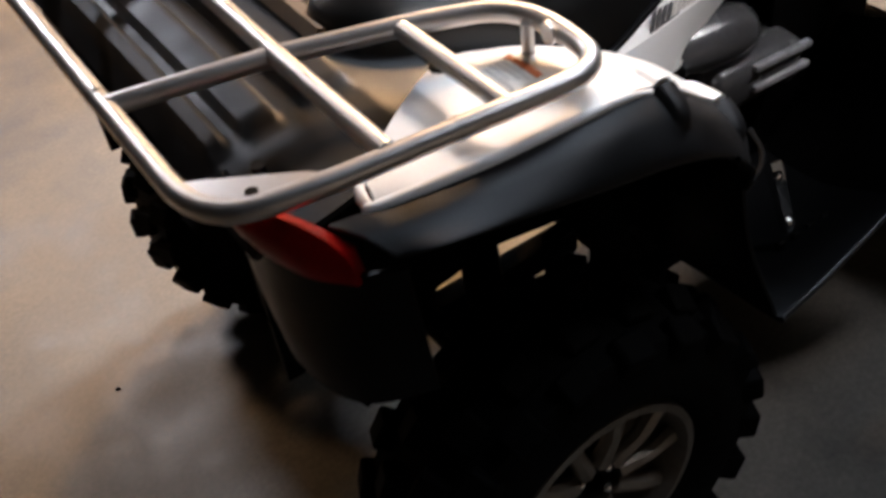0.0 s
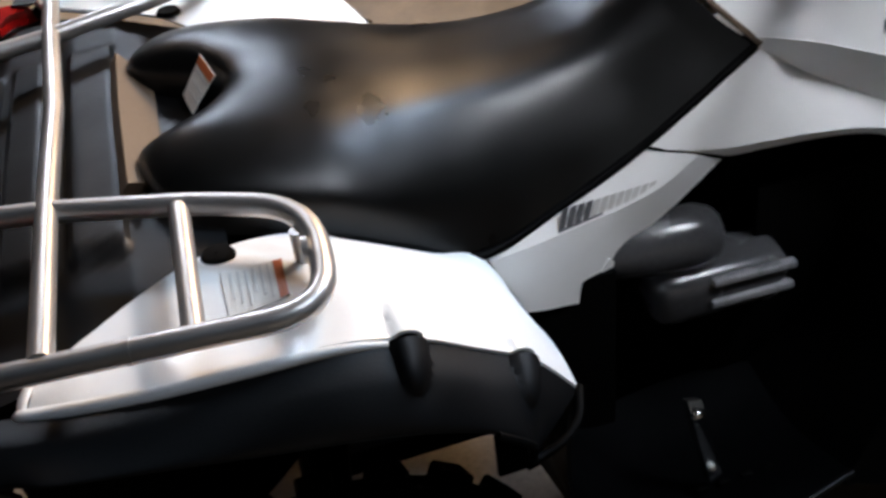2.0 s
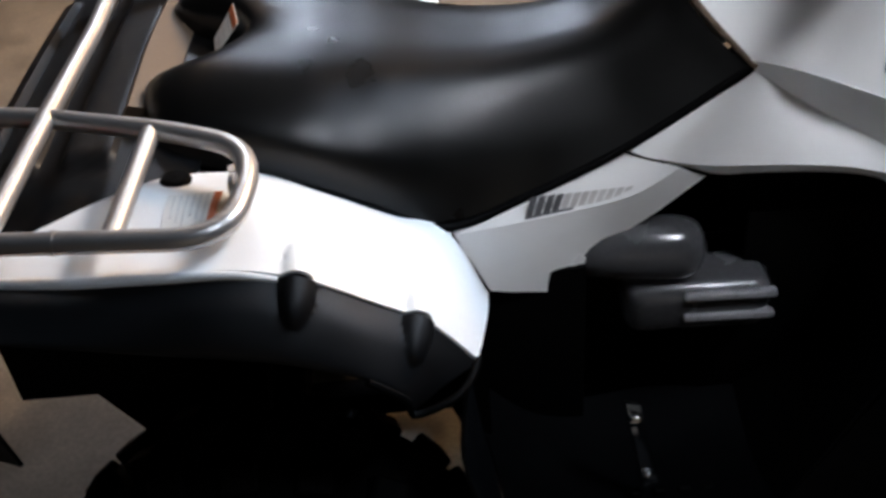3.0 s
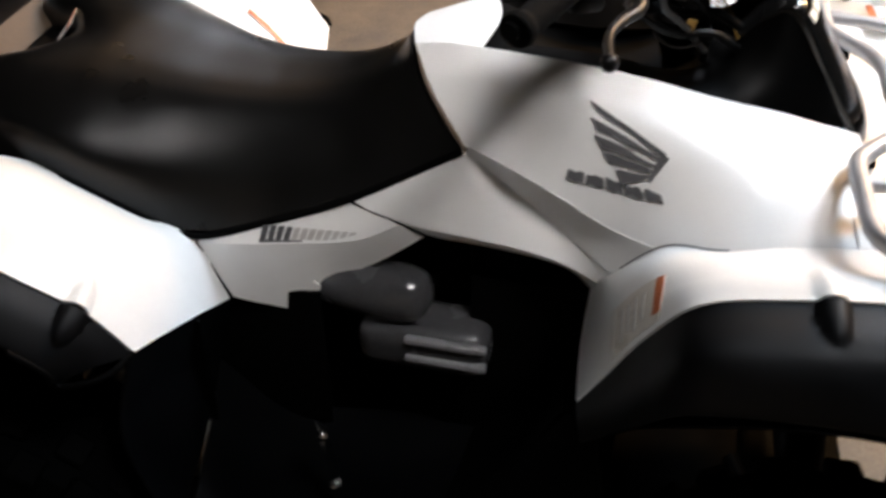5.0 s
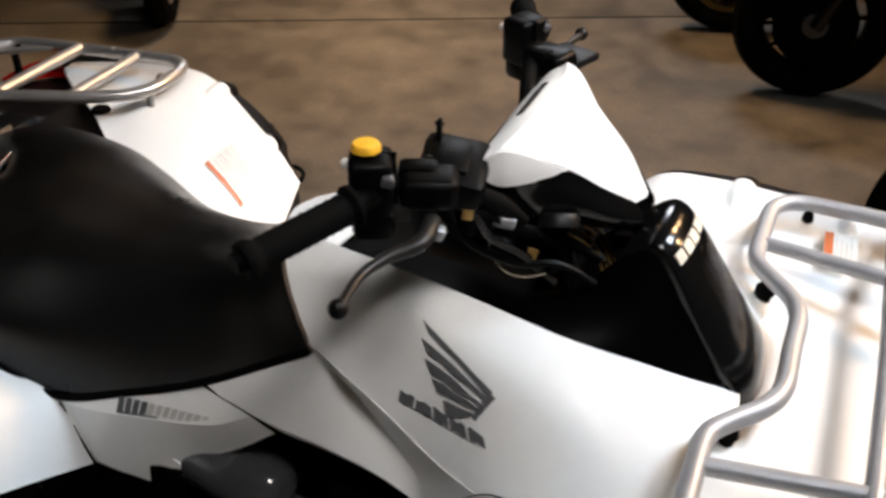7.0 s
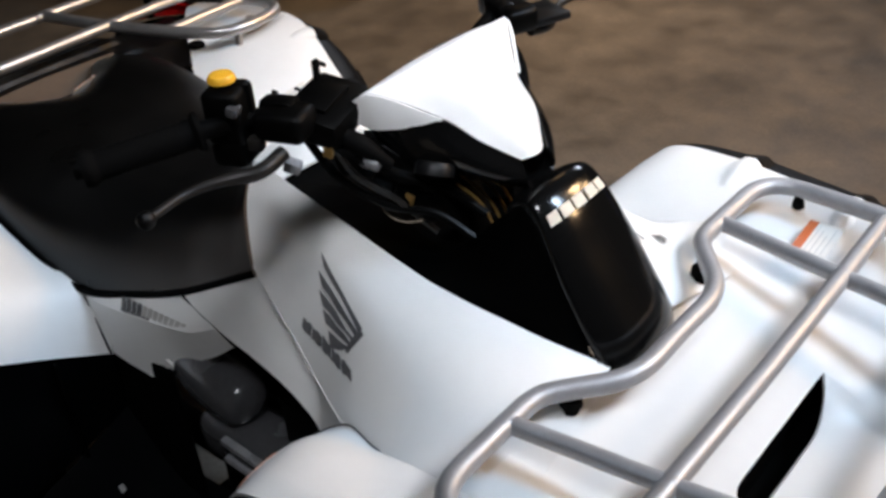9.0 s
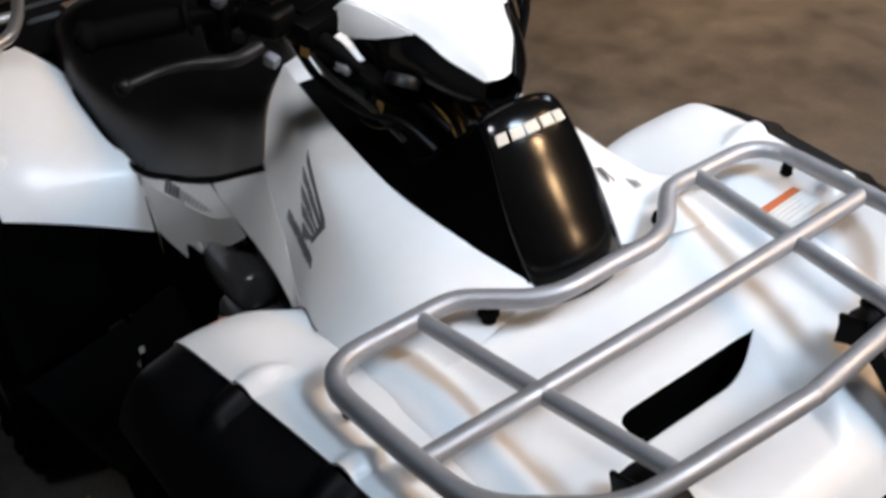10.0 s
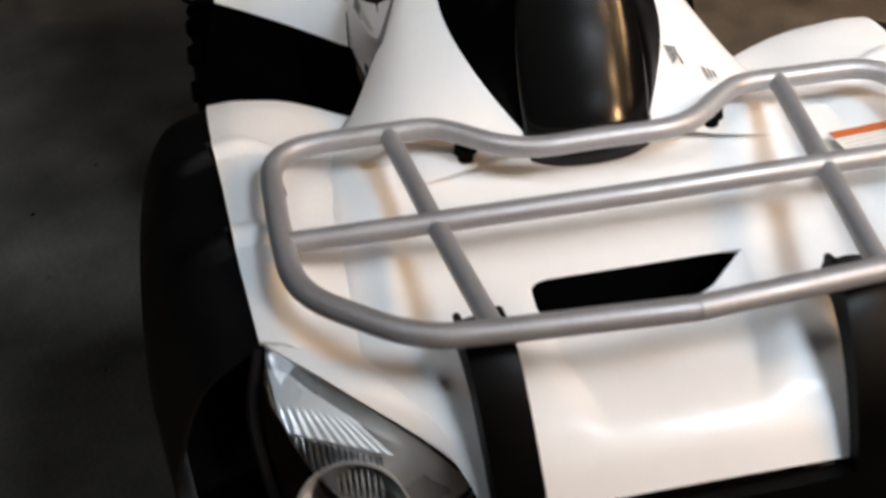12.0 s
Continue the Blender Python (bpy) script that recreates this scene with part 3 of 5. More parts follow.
for x in np.linspace(-1.015, -0.70, 64):
    w = float(np.interp(x, (-1.015, -0.96, -0.88, -0.80, -0.70), (0.40, 0.44, 0.43, 0.38, 0.33)))
    base_z = float(np.interp(x, (-1.015, -0.99, -0.96, -0.88, -0.80, -0.72, -0.70), (0.810, 0.838, 0.848, 0.856, 0.860, 0.845, 0.842)))
    row = []
    for v in np.linspace(-1, 1, 61):
        y = v * w
        up = max(plate(x, -0.992, -0.962, 0.006), plate(x, -0.948, -0.895, 0.006), plate(x, -0.868, -0.800, 0.006)) * plate(y, -0.27, 0.27, 0.02)
        row.append((x, y, base_z - 0.012 * v * v + 0.011 * up))
    rows.append(row)
deck = part("rear_deck", skin(rows, 0.008), BLACK, quad, "black plastic deck with raised plates")
part("deck_end_panel", sheet([[(-0.792, -0.175, 0.884), (-0.793, 0, 0.890), (-0.792, 0.175, 0.884)], [(-0.752, -0.14, 0.852), (-0.752, 0, 0.856), (-0.752, 0.14, 0.852)]], 8, 16, 0.02), TAN, deck, "tan sloping end panel")
part("tail_box", box((0.26, 0.56, 0.16), (-0.84, 0, 0.745), 0.03), DEEP, quad)

# rear rack
RZ = 0.905
rack = part("rear_rack", tube([(-1.062, -0.16, RZ), (-1.062, -0.45, RZ), (-0.95, -0.474, RZ), (-0.62, -0.506, RZ), (-0.605, -0.34, RZ), (-0.72, -0.283, RZ), (-0.875, -0.228, RZ), (-1.062, -0.185, RZ)],
                              0.0125, [0, 0.09, 0.05, 0.06, 0.09, 0.03, 0.02, 0], 14), STEEL, quad, "bright satin silver tube rack")
part("rack_loop", tube([(-1.062, 0.16, RZ), (-1.062, 0.45, RZ), (-0.95, 0.474, RZ), (-0.62, 0.506, RZ), (-0.605, 0.34, RZ), (-0.72, 0.283, RZ), (-0.875, 0.228, RZ), (-1.062, 0.185, RZ)],
                       0.0125, [0, 0.09, 0.05, 0.06, 0.09, 0.03, 0.02, 0], 14), STEEL, rack)
part("rear_bar", tube([(-1.062, -0.17, RZ), (-1.062, 0.17, RZ)], 0.0125, seg=14), STEEL, rack)
part("cross_bar", tube([(-0.876, -0.476, RZ + 0.003), (-0.874, -0.228, RZ + 0.003), (-0.868, 0, RZ + 0.003), (-0.874, 0.228, RZ + 0.003), (-0.876, 0.476, RZ + 0.003)], 0.0122, seg=14), STEEL, rack)
for s in (1, -1):
    part("short_bar", tube(side([(-0.742, -0.495, RZ), (-0.738, -0.285, RZ)], s), 0.0115, seg=14), STEEL, rack)
    part("gusset", outline_plate(side([(-1.058, -0.37, RZ - 0.004), (-1.045, -0.448, RZ - 0.004), (-0.99, -0.468, RZ - 0.004), (-0.925, -0.474, RZ - 0.004), (-0.95, -0.445, RZ - 0.004), (-1.0, -0.41, RZ - 0.004)], s), 0.006, (0, 0, 1)), STEEL, rack)
    part("gusset_hole", lathe([(0.0001, 0), (0.007, 0), (0.007, 0.001), (0.0001, 0.001)], 14), DEEP, rack).matrix_local = pose(-1.005, -0.438 * s, RZ + 0.0025, 90)
    for x, y, z in ((-0.628, -0.375, 0.862), (-0.98, -0.40, 0.845)):
        part("rack_foot", tube(side([(x, y, z), (x, y, RZ)], s), 0.008, seg=10), DEEP if x < -0.7 else STEEL, rack)
    part("fender_grommet", lathe([(0.001, 0), (0.020, 0), (0.016, 0.006), (0.001, 0.006)], 18), RUBBER, rack).matrix_local = pose(-0.712, s * -0.325, 0.861, 90)
    for x, y in ((-0.80, -0.4885), (-0.625, -0.41)):
        part("weld_collar", tube(side([(x - 0.003, y + 0.0004, RZ), (x + 0.003, y - 0.0002, RZ)], s), 0.0134, seg=14), STEEL, rack)

# labels on the rear fenders
def label_plate(name, corners, parent, orange_edge, bars=6, lift=0.002, paper=None, over=None, ink=None):
    """A printed label: paper, an orange strip along one edge and grey lines of unreadable print; it follows the sheet it is stuck on."""
    a, b, c, d = (np.asarray(p, float) for p in corners)   # a-b is the orange edge, d-c the far edge
    n = np.cross(b - a, d - a)
    n /= np.linalg.norm(n)
    n = n if n[2] > 0 else -n
    cloud = None if over is None else dense(over, 121, 81).reshape(-1, 3)

    def patch(u0, u1, v0, v1, up):
        g = []
        for u in np.linspace(u0, u1, 9):
            row = []
            for v in np.linspace(v0, v1, 7 if v1 - v0 > 0.1 else 2):
                p = a + (b - a) * u + (d - a) * v + ((c - b) - (d - a)) * u * v
                if cloud is not None:
                    near = np.argsort(((cloud[:, :2] - p[:2]) ** 2).sum(1))[:4]
                    p = np.array((p[0], p[1], cloud[near, 2].mean()))
                row.append(p + n * (lift + up))
            g.append(row)
        return skin(np.array(g), 0.0006)
    ob = part(name, patch(0, 1, 0, 1, 0), paper or LABEL, parent, "printed warning label")
    if orange_edge:
        part("orange_strip", patch(0.02, 0.98, 0.02, orange_edge, 0.001), ORANGE, ob)
    for k in range(bars):
        v = orange_edge + 0.08 + (0.88 - orange_edge) * k / bars
        part("print_bar", patch(0.08, 0.9 - 0.12 * (k % 3), v, v + (0.13 if ink else 0.04), 0.001), ink or FADED, ob)
    return ob


def fender_sheet(s):
    return np.swapaxes([side(c, s) for c in (FENDER_IN, FENDER_MID, FENDER_RIM, FENDER_OUT)], 0, 1)


label_plate("warning_label", [(-0.648, -0.365, 0.8665), (-0.650, -0.432, 0.8635), (-0.712, -0.432, 0.8625), (-0.712, -0.365, 0.867)], quad, 0.16, over=fender_sheet(1))
label_plate("warning_label", [(-0.492, 0.330, 0.796), (-0.410, 0.320, 0.716), (-0.420, 0.395, 0.742), (-0.480, 0.410, 0.802)], quad, 0.14, 5, over=fender_sheet(-1), ink=FADED)

# -- seat --
def seat_row(c, m, h, e, b):
    right = [c, m, h, e, b]
    return [side(p, 1) for p in right[::-1]] + [side(p, -1) for p in right[1:]]


SEAT = [
    seat_row((-0.668, 0, 0.838), (-0.700, -0.055, 0.842), (-0.768, -0.105, 0.846), (-0.768, -0.17, 0.842), (-0.752, -0.205, 0.838)),
    seat_row((-0.665, 0, 0.872), (-0.695, -0.062, 0.884), (-0.770, -0.115, 0.888), (-0.765, -0.185, 0.872), (-0.750, -0.225, 0.835)),
    seat_row((-0.645, 0, 0.900), (-0.665, -0.075, 0.908), (-0.700, -0.140, 0.908), (-0.70, -0.215, 0.878), (-0.70, -0.243, 0.828)),
    seat_row((-0.58, 0, 0.905), (-0.58, -0.08, 0.904), (-0.58, -0.165, 0.890), (-0.58, -0.237, 0.848), (-0.585, -0.252, 0.795)),
    seat_row((-0.49, 0, 0.888), (-0.49, -0.08, 0.886), (-0.49, -0.155, 0.868), (-0.49, -0.228, 0.812), (-0.50, -0.246, 0.750)),
    seat_row((-0.39, 0, 0.868), (-0.39, -0.07, 0.866), (-0.39, -0.130, 0.848), (-0.39, -0.198, 0.780), (-0.40, -0.222, 0.690)),
    seat_row((-0.29, 0, 0.862), (-0.29, -0.06, 0.860), (-0.29, -0.112, 0.842), (-0.29, -0.165, 0.780), (-0.28, -0.198, 0.715)),
    seat_row((-0.19, 0, 0.876), (-0.19, -0.055, 0.873), (-0.185, -0.100, 0.855), (-0.17, -0.142, 0.805), (-0.15, -0.177, 0.762)),
    seat_row((-0.115, 0, 0.918), (-0.11, -0.055, 0.912), (-0.095, -0.098, 0.888), (-0.07, -0.135, 0.846), (-0.05, -0.166, 0.812)),
    seat_row((-0.088, 0, 0.952), (-0.075, -0.055, 0.943), (-0.055, -0.095, 0.915), (-0.022, -0.128, 0.878), (0.014, -0.152, 0.850)),
]
seat = part("seat", sheet(SEAT, 90, 84, 0.03), VINYL, quad, "black vinyl saddle with a scuffed top")
label_plate("seat_label", [(-0.664, 0.005, 0.898), (-0.676, 0.062, 0.904), (-0.712, 0.050, 0.858), (-0.705, 0.002, 0.852)], seat, 0.2, 3, 0.004)
part("seat_trim", sweep(bmesh.new(), spline([(-0.74, -0.226, 0.833), (-0.585, -0.255, 0.79), (-0.50, -0.249, 0.745), (-0.40, -0.226, 0.684), (-0.28, -0.201, 0.709), (-0.15, -0.180, 0.757), (0.014, -0.156, 0.846)], 40), 0.006, 8), DEEP, seat)

# brown line painted for the highlight along the black gap before the tank
part("seat_gap_highlight", sweep(bmesh.new(), spline([(0.022, 0.156, 0.848), (-0.014, 0.130, 0.884), (-0.048, 0.096, 0.920), (-0.068, 0.055, 0.948), (-0.080, 0, 0.957), (-0.068, -0.055, 0.948), (-0.048, -0.096, 0.920), (-0.014, -0.130, 0.884), (0.022, -0.156, 0.848)], 40), 0.0045, 8), TAN, seat, "thin brown line painting the highlight between seat and tank")

# -- side covers and tank --
for s in (1, -1):
    seat_edge = [(-0.394, -0.222, 0.672), (-0.32, -0.208, 0.695), (-0.24, -0.192, 0.722), (-0.20, -0.184, 0.737), (-0.175, -0.180, 0.747), (-0.158, -0.179, 0.755)]
    crease = [(-0.393, -0.2235, 0.670), (-0.318, -0.2205, 0.676), (-0.238, -0.2105, 0.681), (-0.185, -0.2025, 0.684), (-0.130, -0.1945, 0.694), (-0.075, -0.1835, 0.720)]
    cover_hem = [(-0.346, -0.226, 0.566), (-0.300, -0.218, 0.552), (-0.232, -0.202, 0.540), (-0.180, -0.187, 0.596), (-0.105, -0.181, 0.645), (-0.034, -0.179, 0.702)]
    cover = part("side_cover", folded([seat_edge, crease, cover_hem], s, 30), WHITE, quad, sharp=9)
    part("cover_tip", outline_plate(side([(-0.245, -0.2025, 0.546), (-0.218, -0.1995, 0.541), (-0.198, -0.1925, 0.582), (-0.215, -0.199, 0.600)], s), 0.006, (0, -s, 0)), WHITE, cover)
    for p, q in (((-0.394, -0.226, 0.672), (-0.346, -0.233, 0.566)), ((-0.158, -0.182, 0.755), (-0.034, -0.182, 0.702))):
        part("panel_gap", tube(side([p, q], s), 0.0022, seg=6), DEEP, cover)
    nb = 12
    for k in range(nb):
        u0, u1 = k / nb, (k + 0.78) / nb
        a, b = np.array((-0.292, -0.2165, 0.682)), np.array((-0.146, -0.1965, 0.689))
        h = 0.030 - 0.017 * u0
        pts = [a + (b - a) * u0, a + (b - a) * u1, a + (b - a) * (u1 + 0.03) + (0.004, 0.003, h), a + (b - a) * (u0 + 0.03) + (0.004, 0.003, h)]
        part("decal_bar", outline_plate(side(pts, s), 0.0008, (0, -s, 0.1)), PRINT if k < 4 else FADED, cover, smooth=False)
    part("decal_line", outline_plate(side([(-0.292, -0.2175, 0.680), (-0.225, -0.2085, 0.684), (-0.225, -0.2085, 0.687), (-0.292, -0.2175, 0.684)], s), 0.0008, (0, -s, 0.1)), PRINT, cover, smooth=False)

TANK_A = [(-0.075, -0.050, 0.958), (0.0, -0.077, 0.976), (0.09, -0.103, 0.985), (0.18, -0.123, 0.987), (0.27, -0.137, 0.981), (0.36, -0.140, 0.964), (0.44, -0.127, 0.945), (0.505, -0.100, 0.918), (0.568, -0.071, 0.889)]
TANK_B = [(-0.047, -0.095, 0.927), (0.035, -0.120, 0.945), (0.115, -0.146, 0.953), (0.20, -0.171, 0.952), (0.285, -0.192, 0.937), (0.37, -0.203, 0.920), (0.45, -0.200, 0.904), (0.52, -0.190, 0.888), (0.585, -0.175, 0.873)]
TANK_C = [(-0.014, -0.130, 0.887), (0.068, -0.152, 0.892), (0.146, -0.180, 0.890), (0.224, -0.207, 0.882), (0.302, -0.237, 0.868), (0.385, -0.255, 0.862), (0.46, -0.260, 0.868), (0.53, -0.260, 0.868), (0.59, -0.255, 0.864)]
TANK_D = [(0.010, -0.150, 0.860), (0.084, -0.183, 0.849), (0.162, -0.210, 0.825), (0.240, -0.242, 0.803), (0.313, -0.273, 0.799), (0.385, -0.292, 0.824), (0.46, -0.305, 0.852), (0.54, -0.310, 0.867), (0.60, -0.31, 0.868)]
GROOVE = [(0.021, -0.155, 0.842), (0.066, -0.154, 0.808), (0.122, -0.174, 0.777), (0.184, -0.206, 0.750), (0.252, -0.258, 0.732)]
for s in (1, -1):
    part("tank_side", sheet(np.swapaxes([side(c, s) for c in (TANK_A, TANK_B, TANK_C, TANK_D)], 0, 1), 44, 24, 0.0015), WHITE, quad)
    mid = np.array(TANK_D[:5]) * 0.5 + np.array(GROOVE) * 0.5
    part("tank_groove", sheet(np.swapaxes([side(c, s) for c in (TANK_D[:5], mid, GROOVE)], 0, 1), 30, 10, 0.0015), WHITE, quad)
    seat_line = [(-0.154, -0.180, 0.756), (-0.07, -0.170, 0.800), (0.021, -0.155, 0.842)] + GROOVE[1:]
    fold = [(-0.125, -0.184, 0.742), (-0.048, -0.189, 0.724), (0.030, -0.197, 0.721), (0.095, -0.208, 0.722), (0.148, -0.219, 0.720), (0.194, -0.230, 0.712), (0.236, -0.248, 0.702)]
    hem = [(-0.122, -0.181, 0.738), (-0.034, -0.178, 0.702), (0.034, -0.184, 0.700), (0.099, -0.196, 0.703), (0.150, -0.206, 0.702), (0.193, -0.212, 0.692), (0.222, -0.222, 0.672)]
    part("lower_panel", folded([seat_line, fold, hem], s), WHITE, quad, sharp=12)
part("tank_cap", sheet([[(-0.075, -0.050, 0.958), (-0.085, 0, 0.963), (-0.075, 0.050, 0.958)], [(-0.03, -0.066, 0.970), (-0.03, 0, 0.982), (-0.03, 0.066, 0.970)],
                        [(0.0, -0.077, 0.976), (0.01, 0, 0.990), (0.0, 0.077, 0.976)], [(0.03, -0.086, 0.979), (0.045, 0, 0.985), (0.03, 0.086, 0.979)]], 16, 20), WHITE, quad)

# wing emblem: five slanting feathers and a bar of blocks under them, on both sides
def on_tank(u, v):
    """A point on the tank's right side, u along it (0 to 8) and v down it (0 to 3)."""
    g = np.swapaxes([TANK_A, TANK_B, TANK_C, TANK_D], 0, 1)
    line = np.array([spline(g[:, k], 161)[int(round(u * 20))] for k in range(4)])
    return spline(line, 61)[int(round(v * 20))]


def tank_patch(name, corners, s, mat, parent):
    rows = []
    (u0, v0), (u1, v1), (u2, v2), (u3, v3) = corners
    for a in np.linspace(0, 1, 5):
        rows.append([on_tank(*((np.array((u0, v0)) * (1 - a) + np.array((u1, v1)) * a) * (1 - b) + (np.array((u3, v3)) * (1 - a) + np.array((u2, v2)) * a) * b)) for b in (0, 1)])
    g = np.array([[side(p + (0, -0.0022, 0.0016), s) for p in r] for r in rows])
    return part(name, skin(g, 0.001), mat, parent, smooth=False)


for s in (1, -1):
    emblem = new("wing_emblem")
    emblem.parent = quad
    emblem["label"] = "dark grey wing emblem over a row of block marks"
    tips = ((2.88, 0.92), (2.84, 1.27), (2.86, 1.56), (2.94, 1.80), (3.16, 2.02))
    roots = ((4.08, 1.36), (4.02, 1.47), (3.95, 1.58), (3.88, 1.69), (3.80, 1.80))
    for (u0, v0), (u1, v1) in zip(tips, roots):
        tank_patch("feather", [(u0, v0), (u1, v1), (u1 - 0.03, v1 + 0.07), (u0 + 0.10, v0 + 0.17)], s, PRINT, emblem)
    tank_patch("feather_root", [(4.06, 1.36), (4.15, 1.42), (3.80, 1.92), (3.74, 1.86)], s, PRINT, emblem)
    p, q = np.array((2.24, 2.36)), np.array((4.00, 2.02))
    d, e = np.array((-0.05, 0.21)), np.array((0.05, 0.15))
    for k in range(5):
        a, b = k / 5, (k + 0.86) / 5
        tank_patch("block_mark", [p + (q - p) * a, p + (q - p) * b, p + (q - p) * b + d * (1 - b) + e * b, p + (q - p) * a + d * (1 - a) + e * a], s, PRINT, emblem)

# -- black centre shroud --
SHROUD = []
for x, z, w, dx, dz in ((0.408, 1.048, 0.050, 0.0, 0.010), (0.442, 1.066, 0.057, 0.004, 0.010), (0.468, 1.044, 0.064, 0.011, 0.010), (0.501, 0.992, 0.0725, 0.013, 0.010),
                        (0.535, 0.938, 0.0755, 0.016, 0.010), (0.565, 0.893, 0.073, 0.018, 0.007), (0.577, 0.855, 0.070, 0.016, 0.0)):
    # a nearly flat tongue with rounded edges
    SHROUD.append([(x - 0.004, -w - 0.002, z - 0.012), (x, -w, z), (x + dx * 0.75, -w * 0.6, z + dz * 0.8), (x + dx, 0, z + dz), (x + dx * 0.75, w * 0.6, z + dz * 0.8), (x, w, z), (x - 0.004, w + 0.002, z - 0.012)])
shroud = part("centre_shroud", sheet(SHROUD, 40, 30, 0.005), GLOSS, quad, "glossy black centre shroud")
for s in (1, -1):
    part("shroud_side", sheet([side([(0.06, -0.094, 0.982), (0.08, -0.07, 0.975), (0.10, -0.04, 0.965)], s), side([(0.18, -0.122, 0.985), (0.19, -0.085, 0.975), (0.20, -0.04, 0.962)], s),
                               side([(0.30, -0.138, 0.975), (0.31, -0.105, 0.972), (0.32, -0.07, 0.965)], s), side([(0.37, -0.139, 0.961), (0.39, -0.10, 0.985), (0.408, -0.052, 1.038)], s),
                               side([(0.44, -0.127, 0.945), (0.446, -0.095, 0.990), (0.441, -0.059, 1.055)], s), side([(0.505, -0.102, 0.917), (0.503, -0.092, 0.948), (0.497, -0.0745, 0.983)], s),
                               side([(0.565, -0.072, 0.887), (0.553, -0.079, 0.893), (0.540, -0.0775, 0.910)], s)], 36, 14), GLOSSDARK, quad)
part("dash_well", sheet([[(0.028, -0.082, 0.974), (0.03, 0, 0.978), (0.028, 0.082, 0.974)], [(0.10, -0.10, 0.968), (0.10, 0, 0.950), (0.10, 0.10, 0.968)],
                         [(0.20, -0.122, 0.968), (0.20, 0, 0.940), (0.20, 0.122, 0.968)], [(0.30, -0.132, 0.960), (0.31, 0, 0.950), (0.30, 0.132, 0.960)],
                         [(0.37, -0.120, 0.955), (0.375, 0, 0.985), (0.37, 0.120, 0.955)], [(0.420, -0.050, 1.028), (0.420, 0, 1.042), (0.420, 0.050, 1.028)]], 30, 20, 0.006), DEEP, quad)
SG = dense(SHROUD, 101, 121)
for k in range(5):
    # raised silver block marks in a row across the shroud
    v0 = 27 + 12.6 * k
    g = np.array([[SG[int(u), int(round(v))] + (0.0012, 0, 0.0012) for v in np.linspace(v0, v0 + 10.2, 4)] for u in np.linspace(30.8, 35.6, 4)])
    part("front_block_mark", skin(g, 0.0022), SILVERPRINT, shroud, "raised silver block mark", smooth=False)

# -- front body --
FF_IN = [(0.222, -0.200, 0.664), (0.246, -0.275, 0.747), (0.312, -0.270, 0.803), (0.385, -0.292, 0.824), (0.46, -0.305, 0.852), (0.58, -0.311, 0.870), (0.69, -0.311, 0.859), (0.75, -0.311, 0.851), (0.82, -0.311, 0.840)]
FF_MID = [(0.217, -0.246, 0.616), (0.245, -0.325, 0.738), (0.297, -0.345, 0.826), (0.365, -0.36, 0.866), (0.455, -0.37, 0.878), (0.58, -0.37, 0.88), (0.69, -0.355, 0.873), (0.75, -0.35, 0.866), (0.82, -0.355, 0.85)]
FF_TOP = [(0.217, -0.345, 0.635), (0.247, -0.39, 0.732), (0.292, -0.405, 0.8205), (0.355, -0.418, 0.878), (0.45, -0.418, 0.894), (0.58, -0.405, 0.893), (0.69, -0.392, 0.889), (0.75, -0.385, 0.881), (0.815, -0.382, 0.8645)]
FF_OUT = [(0.22, -0.441, 0.664), (0.252, -0.443, 0.722), (0.292, -0.45, 0.801), (0.348, -0.459, 0.874), (0.45, -0.452, 0.892), (0.58, -0.436, 0.893), (0.69, -0.424, 0.891), (0.75, -0.416, 0.884), (0.812, -0.407, 0.87)]
FL_MID = [(0.225, -0.475, 0.655), (0.255, -0.49, 0.712), (0.295, -0.508, 0.784), (0.348, -0.52, 0.846), (0.45, -0.518, 0.864), (0.58, -0.505, 0.864), (0.69, -0.495, 0.858), (0.75, -0.488, 0.848), (0.83, -0.478, 0.819)]
FL_LOW = [(0.232, -0.490, 0.640), (0.262, -0.515, 0.690), (0.300, -0.538, 0.745), (0.348, -0.553, 0.790), (0.45, -0.556, 0.805), (0.58, -0.552, 0.800), (0.69, -0.545, 0.785), (0.76, -0.538, 0.765), (0.86, -0.520, 0.715)]
